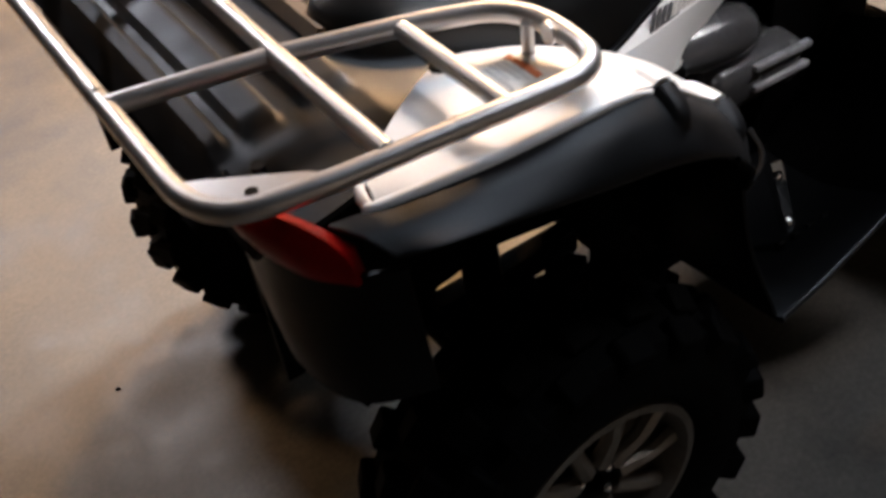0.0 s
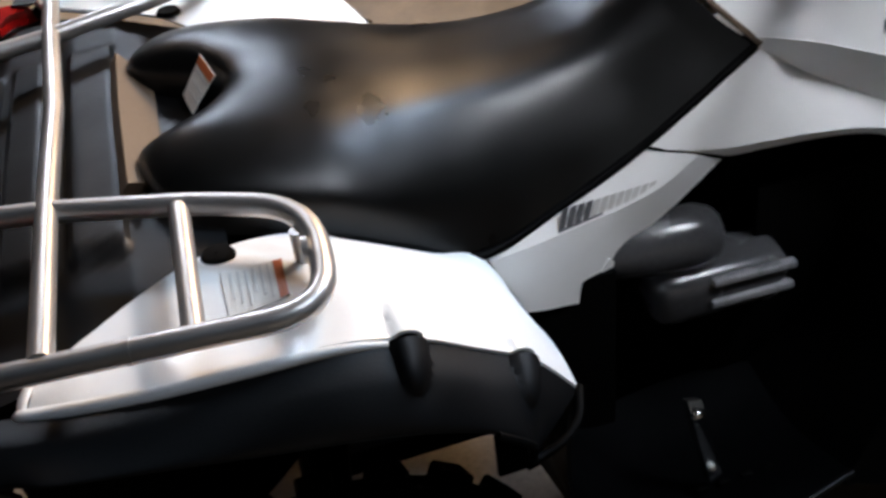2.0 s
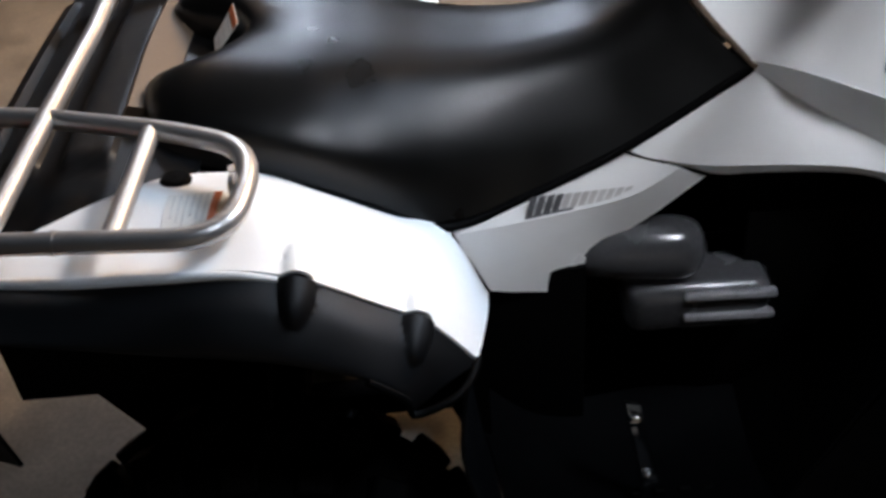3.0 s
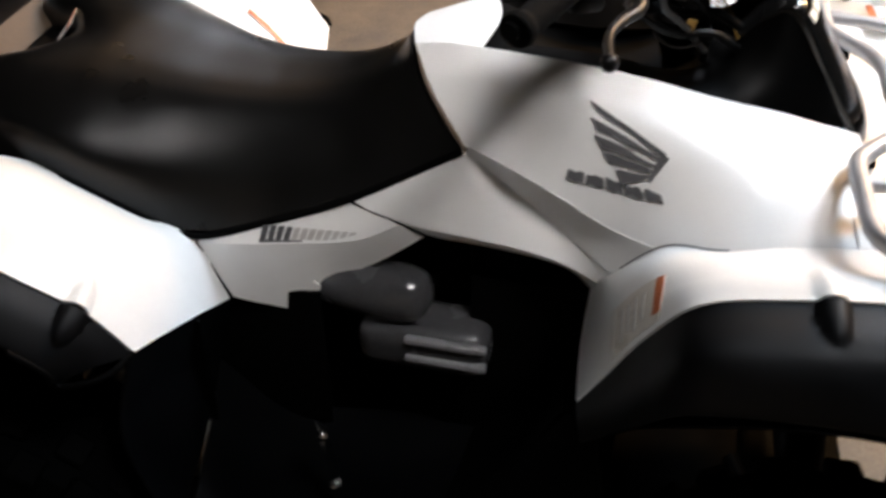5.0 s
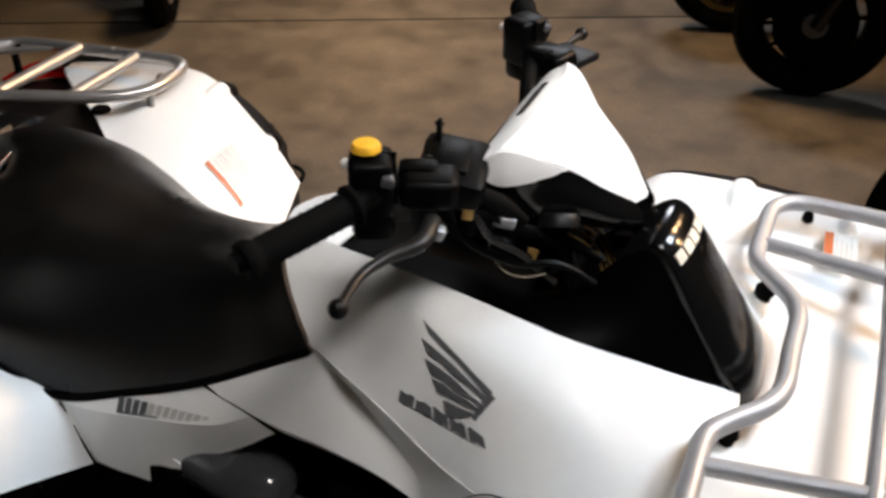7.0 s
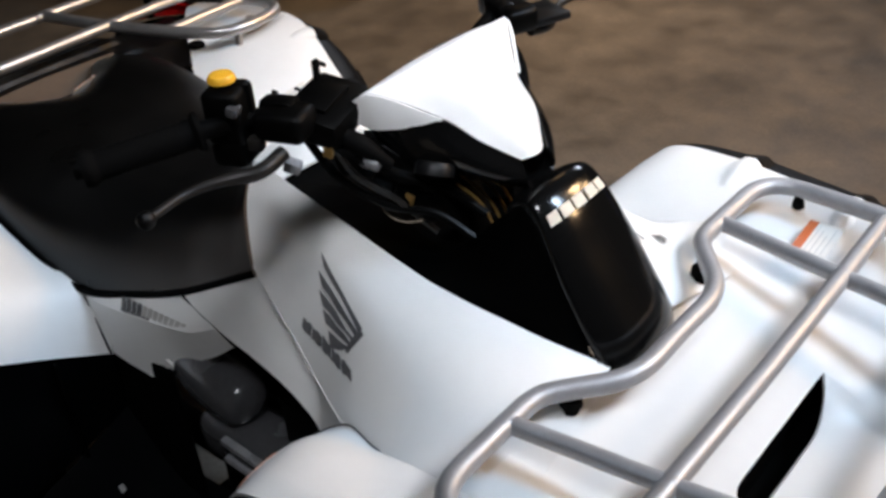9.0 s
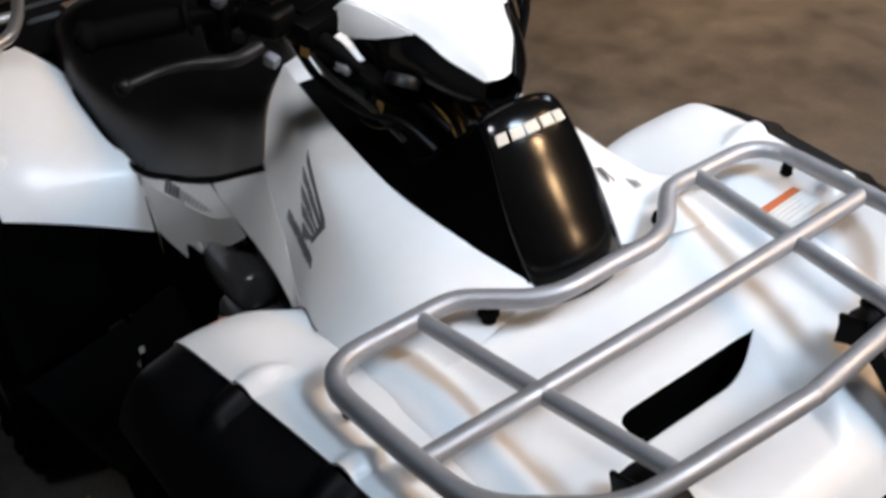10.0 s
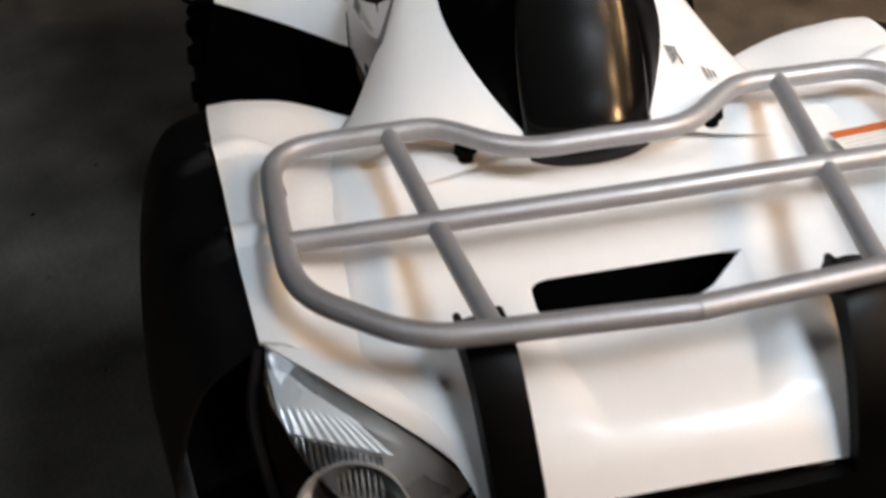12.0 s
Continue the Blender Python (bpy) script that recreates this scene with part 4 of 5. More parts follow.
for s in (1, -1):
    scoops = ridge_lines(FF_OUT, (0.492, 0.668), s, 0.021, 0.058, 0.012)
    ff = part("front_fender", moulded(np.swapaxes([side(c, s) for c in (FF_IN, FF_MID, FF_TOP, FF_OUT)], 0, 1), 140, 44, [(*r[:2], 0.018, 0.070, 0.010) for r in scoops]), WHITE, quad)
    if s == 1:
        grid_ff = dense(np.swapaxes([FF_IN, FF_MID, FF_TOP, FF_OUT], 0, 1), 161, 61)

        def fender_patch(name, u0, u1, v0, v1, up, mat, owner, label=""):
            """A thin print on the fender between two rows and two columns of its form."""
            uu, vv = np.linspace(u0, u1, 7) * 20, np.linspace(v0, v1, 9) * 20
            return part(name, skin(np.array([[grid_ff[int(round(a)), int(round(b))] + np.array((-0.5, -0.35, 0.6)) * up for b in vv] for a in uu]), 0.0006), mat, owner, label)
        sticker = fender_patch("fender_sticker", 1.2, 2.3, 1.45, 2.80, 0.0016, STICKER, quad, "clear sticker with an orange edge and faint print")
        # white bar painted for the highlight on the clear sticker's edge
        fender_patch("sticker_edge_highlight", 1.20, 1.32, 1.5, 2.8, 0.0026, LABEL, sticker, "white bar painting the highlight on the sticker edge")
        fender_patch("orange_strip", 2.17, 2.30, 1.45, 2.55, 0.0026, ORANGE, sticker)
        for k in range(4):
            fender_patch("print_bar", 1.45 + 0.15 * k, 1.50 + 0.15 * k, 1.7, 2.6 - 0.15 * (k % 2), 0.0026, FADED, sticker)
    seam = spline(FF_IN, 60)[9:24] + np.array((0, -0.001, 0.0028))
    part("panel_seam", sweep(bmesh.new(), side(seam, s), 0.0011, 5), PRINT, ff)
    top = [np.array(p) + (0, -0.002, -0.004) for p in FF_OUT]
    lip = [np.array(p) + (0, 0.02, -0.012) for p in FL_LOW]
    flare = part("front_flare", moulded(np.swapaxes([side(c, s) for c in (top, FL_MID, FL_LOW, lip)], 0, 1), 150, 44, [(*r[:4], 0.014) for r in scoops]), BLACK, quad, "textured black plastic flare")
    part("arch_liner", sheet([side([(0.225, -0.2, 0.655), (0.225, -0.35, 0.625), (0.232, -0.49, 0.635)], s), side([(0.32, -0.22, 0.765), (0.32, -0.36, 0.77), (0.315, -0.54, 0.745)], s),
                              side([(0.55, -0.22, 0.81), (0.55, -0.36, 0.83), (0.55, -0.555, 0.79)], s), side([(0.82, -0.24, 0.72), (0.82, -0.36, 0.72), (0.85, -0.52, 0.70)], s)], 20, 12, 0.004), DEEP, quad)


def slot_ends(y):
    """How far the slot opens at y: a round end on one side, a long taper on the other."""
    a = min(max((y + 0.1202) / 0.2404, 0.0), 1.0)
    return (1 - (1 - a / 0.10) ** 2) ** 0.5 if a < 0.10 else 1.0, 1 - max((a - 0.68) / 0.32, 0.0) ** 2.0


def slot_form(y):
    blunt, taper = slot_ends(y)
    return blunt * taper


def deck_x(i, y):
    rows = (0.545, 0.60, 0.66, 0.72, 0.752, 0.757, 0.84, 0.88, 0.915, 0.945, 0.968)
    if abs(y) < 0.1201 and i in (4, 5):
        blunt, taper = slot_ends(y)
        upper = 0.762 - 0.010 * blunt
        return upper if i == 4 else upper + 0.001 + 0.025 * blunt * taper
    return rows[i]


def deck_z(x, y):
    z = float(np.interp(x, (0.545, 0.60, 0.66, 0.72, 0.76, 0.80, 0.84, 0.88, 0.915, 0.945, 0.97), (0.872, 0.862, 0.851, 0.842, 0.836, 0.828, 0.820, 0.806, 0.787, 0.762, 0.730)))
    a = abs(y)
    step = float(np.interp(a, (0.0, 0.17, 0.235, 0.262, 0.275, 0.312), (0.0, 0.002, 0.006, 0.022, 0.026, 0.026)))
    z -= float(np.interp(a, (0.310, 0.325), (0, 0.007)))
    sunk = float(np.interp(x, (0.756, 0.771, 0.84, 0.88, 0.93), (0, 0.034, 0.023, 0.013, 0)))
    lens = slot_form(y)
    wide = float(np.interp(a, (0.105, 0.14), (1, 0)))
    mix = float(np.interp(x, (0.771, 0.82), (0, 1)))
    z -= sunk * (lens * (1 - mix) + wide * mix)
    fade = float(np.interp(x, (0.545, 0.62, 0.80, 0.95), (0.15, 1.0, 1.0, 0.35)))
    return z + step * fade * 0.75 - 0.004 * (a / 0.3) ** 2


def deck_point(x, y):
    """A point of the deck, which narrows towards the nose."""
    w = float(np.interp(x, (0.80, 0.82, 0.855, 0.892, 0.925, 0.955, 0.97), (0.325, 0.322, 0.298, 0.262, 0.236, 0.218, 0.212))) / 0.325
    return (x, y * w, deck_z(x, y))


YS = np.concatenate([np.linspace(-0.325, -0.2, 19), np.linspace(-0.19, -0.125, 6), 0.12 * np.sin(np.linspace(-1.5708, 1.5708, 41)), np.linspace(0.125, 0.19, 6), np.linspace(0.2, 0.325, 19)])
base = []
for i in range(11):
    base.append([(deck_x(i, y), y, deck_z(deck_x(i, y), y)) for y in YS])
grid = []
slot_row = None
for i in range(10):
    steps = 1 if i == 4 else 4
    if i == 4:
        slot_row = len(grid)
    for t in np.linspace(0, 1, steps, endpoint=False):
        row = []
        for j, y in enumerate(YS):
            x = base[i][j][0] * (1 - t) + base[i + 1][j][0] * t
            row.append(deck_point(x, y))
        grid.append(row)
grid.append([deck_point(p[0], p[1]) for p in base[10]])
front_deck = part("front_deck", skin(grid, 0.005, lambda i, j: i == slot_row and abs(YS[j] + YS[j + 1]) / 2 < 0.12), WHITE, quad)
# added black tray that gives the slot its dark inside
slot_tray = part("slot_dark_tray", box((0.13, 0.30, 0.01), (0.780, 0, 0.745), 0.002), DEEP, quad)
for size, at in (((0.006, 0.30, 0.085), (0.735, 0, 0.787)), ((0.006, 0.30, 0.03), (0.822, 0, 0.763)), ((0.09, 0.006, 0.076), (0.778, -0.143, 0.782)), ((0.09, 0.006, 0.076), (0.778, 0.143, 0.782))):
    part("dark_tray_wall", box(size, at, 0.001), DEEP, slot_tray)
for s in (1, -1):
    # fender corner between the deck and the headlight
    part("nose_corner", sheet([side([(0.811, -0.403, 0.864), (0.815, -0.36, 0.856), (0.82, -0.312, 0.842)], s), side([(0.842, -0.362, 0.849), (0.848, -0.33, 0.843), (0.855, -0.290, 0.832)], s),
                               side([(0.873, -0.316, 0.825), (0.882, -0.287, 0.819), (0.892, -0.255, 0.811)], s), side([(0.905, -0.262, 0.792), (0.915, -0.245, 0.785), (0.925, -0.228, 0.778)], s),
                               side([(0.932, -0.218, 0.752), (0.945, -0.215, 0.748), (0.955, -0.21, 0.745)], s)], 24, 10), WHITE, quad)
    light = part("headlight", sheet([side([(0.812, -0.408, 0.860), (0.813, -0.405, 0.862), (0.814, -0.402, 0.863)], s), side([(0.845, -0.421, 0.815), (0.858, -0.400, 0.836), (0.844, -0.362, 0.848)], s),
                                     side([(0.88, -0.418, 0.765), (0.905, -0.370, 0.797), (0.876, -0.315, 0.823)], s), side([(0.905, -0.406, 0.71), (0.945, -0.325, 0.740), (0.908, -0.261, 0.790)], s),
                                     side([(0.915, -0.382, 0.66), (0.962, -0.29, 0.675), (0.936, -0.217, 0.748)], s)], 24, 16, 0.003), CLEAR, quad, "clear faceted headlight lens")
    bowl = []
    for a in np.linspace(0, 1, 6):
        # a stepped bowl behind the lens
        c = spline([(0.810, -0.404, 0.856), (0.838, -0.392, 0.818), (0.872, -0.362, 0.766), (0.902, -0.322, 0.706), (0.922, -0.288, 0.650)], 6)[int(round(a * 5))]
        o = spline([(0.809, -0.406, 0.857), (0.842, -0.418, 0.813), (0.877, -0.415, 0.763), (0.902, -0.402, 0.708), (0.912, -0.378, 0.658)], 6)[int(round(a * 5))]
        e = spline([(0.811, -0.402, 0.860), (0.840, -0.364, 0.843), (0.870, -0.318, 0.817), (0.902, -0.264, 0.784), (0.930, -0.221, 0.744)], 6)[int(round(a * 5))]
        bowl.append([side(p, s) for p in (o, (o * 0.6 + c * 0.4), c, (e * 0.5 + c * 0.5) + (-0.004, 0, -0.002), e)])
    part("reflector", sheet(bowl, 24, 24, 0.002), BOWL, light)
    # fluted upper reflector, tilted forwards and inwards; its white paints the lamp's reflection
    ledge = []
    for b in np.linspace(0, 1, 9):
        run = np.array((0.822, -0.404, 0.842)) + b * np.array((0.050, 0.006, -0.040))
        ledge.append([side(run + a * np.array((0.030, 0.105, -0.028)) * (0.35 + 0.65 * b) + np.array((0.6, 0.25, 0.75)) * 0.0011 * (b > 0.7) * math.sin(a * 62), s) for a in np.linspace(0, 1, 60)])
    part("reflector_sheen_ledge", skin(ledge, 0.002), REFLECTOR_SHEEN, light)
    for k in range(16):
        # upright flutes of the reflector
        p = np.array((0.872 + 0.0019 * k, -0.398 + 0.0060 * k, 0.801 - 0.0017 * k))
        part("reflector_flute", tube(side([p, p + (0.014, -0.001, -0.055)], s), 0.0027, seg=8), CHROME, light)
    part("lamp_bowl", lathe([(0.006, 0.0), (0.020, 0.006), (0.034, 0.022), (0.042, 0.045), (0.044, 0.045), (0.036, 0.020), (0.020, 0.002), (0.006, -0.004)], 28), BOWL, light).matrix_local = pose(0.905, s * -0.328, 0.715, 0, 0, 0) @ Matrix.Rotation(radians(-90 - s * 15), 4, "Z") @ Matrix.Rotation(radians(35), 4, "X") @ Matrix.Scale(1.35, 4)
    part("light_bezel", sweep(bmesh.new(), side(spline([(0.811, -0.410, 0.861), (0.846, -0.425, 0.813), (0.881, -0.422, 0.763), (0.906, -0.411, 0.708), (0.917, -0.387, 0.655)], 20), s), 0.006, 8), BLACK, light)
    # bumper upright
    bar = [(0.835, -0.190, 0.878), (0.865, -0.190, 0.886), (0.90, -0.187, 0.866), (0.945, -0.184, 0.813), (0.985, -0.180, 0.735), (1.0, -0.178, 0.62), (0.99, -0.174, 0.50)]
    bar = spline(bar, 24)
    g = np.array([[side(p + np.array(o), s) for o in ((0, -0.027, -0.03), (0, -0.024, 0), (0, 0, 0.004), (0, 0.024, 0), (0, 0.027, -0.03))] for p in bar])
    up = part("bumper_upright", skin(g, 0.006), CONTROL, quad, "matt black bumper upright", smooth=True)
    for dy in (-0.025, 0.025):
        part("upright_prong", box((0.036, 0.008, 0.022), (0.850, s * -0.192 + dy * 0.85, 0.879), 0.003, (0, -14, 0)), CONTROL, up)
part("front_grille", sheet([[(0.968, -0.24, 0.728), (0.972, 0, 0.726), (0.968, 0.24, 0.728)], [(0.985, -0.26, 0.62), (0.99, 0, 0.62), (0.985, 0.26, 0.62)], [(0.95, -0.25, 0.45), (0.96, 0, 0.45), (0.95, 0.25, 0.45)]], 14, 16, 0.02), CONTROL, quad)

# front rack
FZ = 0.917
half = [(0.616, 0.0, FZ), (0.618, -0.100, FZ), (0.562, -0.163, FZ), (0.543, -0.190, FZ), (0.545, -0.382, FZ), (0.70, -0.374, FZ), (0.803, -0.364, FZ), (0.892, -0.258, FZ), (0.899, -0.18, FZ), (0.911, 0.0, FZ)]
loop = half + [side(p, -1) for p in half[-2:0:-1]]
fil = [0, 0.045, 0.02, 0.03, 0.065, 0.03, 0.045, 0.05, 0.02, 0]
frack = part("front_rack", sweep(bmesh.new(), rounded(loop, fil + fil[-2:0:-1], True), 0.0125, 14, True), ALU, quad, "dull silver painted tube rack")
part("middle_bar", tube([(0.722, -0.374, FZ - 0.002), (0.726, -0.2, FZ), (0.728, 0, FZ), (0.726, 0.2, FZ), (0.722, 0.374, FZ - 0.002)], 0.012, seg=14), ALU, frack)
for s in (1, -1):
    part("fore_bar", tube(side([(0.545, -0.240, FZ), (0.726, -0.214, FZ - 0.002), (0.898, -0.187, FZ - 0.001)], s), 0.011, seg=14), ALU, frack)
    for x, y, z, r in ((0.566, -0.152, 0.880, 0.014), (0.60, -0.374, 0.888, 0.009)):
        part("rack_mount", tube(side([(x, y, z), (x, y, FZ - 0.004)], s), [r * 0.7, 0.007], seg=12), DEEP, frack)
        part("rubber_grommet", lathe([(0.001, 0), (r, 0), (r * 0.9, 0.010), (0.001, 0.012)], 18), RUBBER, frack).matrix_local = pose(x, s * y, FZ - 0.026, 90)
    for x, y in ((0.545, -0.240), (0.726, -0.214), (0.898, -0.187)):
        part("weld_bead", ball((0.013, 0.013, 0.010), (x, s * y, FZ + 0.002), u=10, v=6), ALU, frack)
label_plate("warning_label", [(0.632, 0.268, 0.886), (0.628, 0.352, 0.888), (0.676, 0.358, 0.886), (0.680, 0.275, 0.884)], quad, 0.28, 4, 0.003)
TANK_FAR = np.swapaxes([side(c, -1) for c in (TANK_A, TANK_B, TANK_C, TANK_D)], 0, 1)
label_plate("code_label", [(0.460, 0.120, 0.945), (0.488, 0.127, 0.925), (0.485, 0.146, 0.915), (0.458, 0.139, 0.935)], quad, 0, 4, 0.0025, None, TANK_FAR, PRINT)
label_plate("emblem_print", [(0.478, 0.166, 0.912), (0.500, 0.170, 0.900), (0.502, 0.190, 0.895), (0.484, 0.188, 0.903)], quad, 0, 3, 0.0025, None, TANK_FAR, PRINT)

# -- handlebar, controls and pod --
bar = new("handlebar")
bar.parent = quad
part("bar_tube", tube([(0.105, -0.415, 1.174), (0.175, -0.285, 1.188), (0.215, -0.13, 1.165), (0.245, -0.05, 1.10), (0.245, 0.05, 1.10), (0.215, 0.13, 1.150), (0.175, 0.285, 1.166), (0.105, 0.415, 1.152)], 0.011, 0.04), DEEP, bar)
part("steering_stem", tube([(0.26, 0, 1.10), (0.33, 0, 0.90)], 0.028), DEEP, bar)
part("bar_clamp", box((0.07, 0.13, 0.05), (0.245, 0, 1.105), 0.012), DEEP, bar)
for s in (1, -1):
    before = set(bar.children)
    a, b = np.array((0.112, -0.410, 1.174)), np.array((0.172, -0.292, 1.187))
    pts = [a + (b - a) * t for t in np.linspace(0, 1, 27)]
    rad = [0.0195 if i == 0 else (0.021 if i < 3 else 0.0165 + 0.0012 * (i % 2)) for i in range(27)]
    rad[-1] = rad[-2] = 0.023
    part("grip", sweep(bmesh.new(), side(pts, s), rad, 16), RUBBER, bar, "ribbed black rubber grip")
    part("grip_end_hole", sweep(bmesh.new(), side([a - (b - a) * 0.006, a - (b - a) * 0.002], s), 0.011, 12), DEEP, bar)
    part("switch_box", box((0.046, 0.050, 0.066), side((0.170, -0.248, 1.190), s), 0.008, (0, 0, s * 25), 3), CONTROL, bar)
    part("switch_rocker", box((0.014, 0.018, 0.012), side((0.196, -0.262, 1.205), s), 0.003, (0, 15, s * 25)), GREY, bar)
    part("switch_screw", lathe([(0.0005, 0), (0.005, 0), (0.005, 0.003), (0.0005, 0.004)], 10), CHROME, bar).matrix_local = pose(0.192, s * -0.262, 1.170, 0, 0, s * 25)
    part("switch_seam", box((0.047, 0.003, 0.067), side((0.172, -0.243, 1.190), s), 0.001, (0, 0, s * 25)), DEEP, bar)
    part("lever_bracket", box((0.030, 0.016, 0.016), side((0.196, -0.246, 1.158), s), 0.003, (0, 0, s * 25)), LEVER, bar)
    part("switch_lower", box((0.045, 0.045, 0.04), side((0.172, -0.250, 1.150), s), 0.010, (0, 0, s * 25)), CONTROL, bar)
    part("switch_knob", box((0.014, 0.010, 0.010), side((0.142, -0.245, 1.205), s), 0.002), LABEL, bar)
    part("lever_clamp", box((0.045, 0.03, 0.04), side((0.205, -0.205, 1.180), s), 0.008, (0, 0, s * 20)), CONTROL, bar)
    part("reservoir", box((0.062, 0.050, 0.036), side((0.222, -0.214, 1.178), s), 0.010, (0, 0, s * 20), 3), CONTROL, bar)
    lv = spline(side([(0.235, -0.235, 1.152), (0.238, -0.275, 1.147), (0.218, -0.315, 1.148), (0.208, -0.355, 1.148), (0.212, -0.402, 1.146)], s), 22)
    part("brake_lever", sweep(bmesh.new(), lv, spline([[0.009], [0.009], [0.007], [0.0055], [0.0055]], 22)[:, 0], 10), LEVER, bar, "worn metal brake lever")
    part("lever_ball", ball((0.0105, 0.0105, 0.0105), side((0.212, -0.407, 1.146), s), u=12, v=8), BLACK, bar)
    for k in range(3):
        part("control_cable", sweep(bmesh.new(), spline(side([(0.20 + 0.01 * k, -0.20 + 0.02 * k, 1.165), (0.27 + 0.015 * k, -0.17 + 0.02 * k, 1.13 - 0.02 * k), (0.33, -0.09 + 0.015 * k, 1.06), (0.34, -0.05, 0.97)], s), 20), 0.005, 8), RUBBER, bar)
    if s == -1:
        # the bar hangs a little lower on this side
        for ob in set(bar.children) - before:
            ob.location.z -= 0.022
part("stop_button", lathe([(0.001, 0), (0.016, 0), (0.016, 0.004), (0.013, 0.008), (0.001, 0.009)], 20), YELLOW, bar, "yellow rocker switch").matrix_local = pose(0.166, -0.248, 1.228, 90)
part("throttle_case", box((0.078, 0.095, 0.040), (0.224, -0.152, 1.166), 0.012, (8, 10, 15), 2), CONTROL, bar)
part("throttle_lid", box((0.046, 0.056, 0.008), (0.222, -0.158, 1.188), 0.003, (8, 10, 15), 2), CONTROL, bar)
part("ignition_key", box((0.005, 0.010, 0.032), (0.203, -0.142, 1.206), 0.002), DEEP, bar)
part("left_reservoir_cap", box((0.065, 0.06, 0.012), (0.235, 0.262, 1.146), 0.004, (0, 0, -20)), BLACK, bar)
part("cap", lathe([(0.001, 0), (0.024, 0), (0.024, 0.012), (0.021, 0.016), (0.001, 0.016)], 24), BLACK, bar).matrix_local = pose(0.335, -0.098, 1.088, 60, 0, 20)
for x, y, z in ((0.30, -0.12, 1.05), (0.255, -0.135, 1.085), (0.33, -0.105, 1.035)):
    part("cable_joint", ball((0.013, 0.009, 0.009), (x, y, z), u=10, v=8), DEEP, bar)
part("cable_clip", outline_plate([(0.30, -0.118, 1.04), (0.312, -0.118, 1.04), (0.318, -0.116, 1.062), (0.306, -0.116, 1.064)], 0.003, (0, -1, 0)), GOLD, bar)
def pod_row(edge, half, mid):
    return [side(edge, 1), side(half, 1), mid, side(half, -1), side(edge, -1)]


POD = [pod_row((0.407, -0.022, 1.095), (0.413, -0.011, 1.096), (0.415, 0, 1.096)), pod_row((0.373, -0.054, 1.125), (0.383, -0.027, 1.136), (0.386, 0, 1.139)),
                               pod_row((0.332, -0.073, 1.152), (0.345, -0.040, 1.171), (0.348, 0, 1.175)), pod_row((0.277, -0.126, 1.191), (0.297, -0.064, 1.202), (0.301, 0, 1.203)),
                               pod_row((0.259, -0.138, 1.183), (0.276, -0.064, 1.201), (0.280, 0, 1.204)), pod_row((0.246, -0.137, 1.175), (0.256, -0.064, 1.189), (0.258, 0, 1.193)),
                               pod_row((0.237, -0.132, 1.166), (0.242, -0.064, 1.174), (0.243, 0, 1.178))]
pod = part("meter_pod", sheet(POD, 44, 30, 0.004), WHITE, quad, "white peaked meter pod")
part("pod_grey_strip", skin(dense(POD, 91, 91)[66:73, 28:63] + np.array((-0.0008, 0, 0.0012)), 0.002), GREY, pod, "dark grey strip behind the peak")
for s in (1, -1):
    part("pod_cheek", sheet([side([(0.239, -0.1325, 1.166), (0.252, -0.136, 1.156), (0.266, -0.130, 1.147)], s), side([(0.276, -0.1265, 1.190), (0.280, -0.125, 1.168), (0.283, -0.120, 1.145)], s),
                             side([(0.332, -0.0735, 1.1515), (0.331, -0.0755, 1.149), (0.330, -0.0775, 1.146)], s)], 14, 8, 0.004), WHITE, pod)
part("pod_under", sheet([pod_row((0.267, -0.128, 1.146), (0.272, -0.090, 1.095), (0.275, 0, 1.080)), pod_row((0.301, -0.104, 1.146), (0.308, -0.092, 1.088), (0.312, 0, 1.062)),
                         pod_row((0.3335, -0.0745, 1.149), (0.350, -0.080, 1.098), (0.352, 0, 1.050)), pod_row((0.374, -0.052, 1.121), (0.389, -0.058, 1.085), (0.392, 0, 1.052)),
                         pod_row((0.409, -0.024, 1.091), (0.418, -0.026, 1.072), (0.420, 0, 1.060))], 30, 24, 0.004), GLOSS, pod, "glossy black underside")
for x, y, z, r in ((0.232, -0.118, 1.150, 0.008), (0.196, -0.128, 1.206, 0.006), (0.238, -0.165, 1.158, 0.007), (0.185, -0.212, 1.160, 0.006), (0.262, -0.150, 1.118, 0.007), (0.225, -0.225, 1.218, 0.004), (0.240, -0.205, 1.217, 0.004)):
    part("fitting_bolt", lathe([(0.0005, 0), (r, 0), (r, r * 0.7), (r * 0.6, r), (0.0005, r)], 6), LEVER, bar).matrix_local = pose(x, y, z, 55)
for k, (y0, z0) in enumerate(((-0.11, 1.12), (-0.135, 1.10), (-0.09, 1.10))):
    part("wire_loom", sweep(bmesh.new(), spline([(0.20, y0 - 0.05, z0 + 0.06), (0.24, y0 - 0.03, z0 - 0.01), (0.29, y0, z0 - 0.05), (0.34, y0 + 0.03, z0 - 0.06), (0.38, y0 + 0.05, z0 - 0.09)], 22), 0.0065 - 0.001 * k, 8), CONTROL, bar)
part("pale_plug", box((0.020, 0.014, 0.016), (0.232, -0.222, 1.128), 0.003, (10, 20, 30)), RIB, bar, "grey plastic plug")
part("pale_plug", box((0.026, 0.020, 0.018), (0.286, -0.150, 1.118), 0.004, (20, 10, 15)), RIB, bar, "grey plastic plug")
part("cable_boot", sweep(bmesh.new(), spline([(0.262, -0.165, 1.150), (0.278, -0.158, 1.140), (0.294, -0.148, 1.126), (0.306, -0.138, 1.112)], 12), spline([[0.010], [0.012], [0.009], [0.006]], 12)[:, 0], 12), RUBBER, bar)
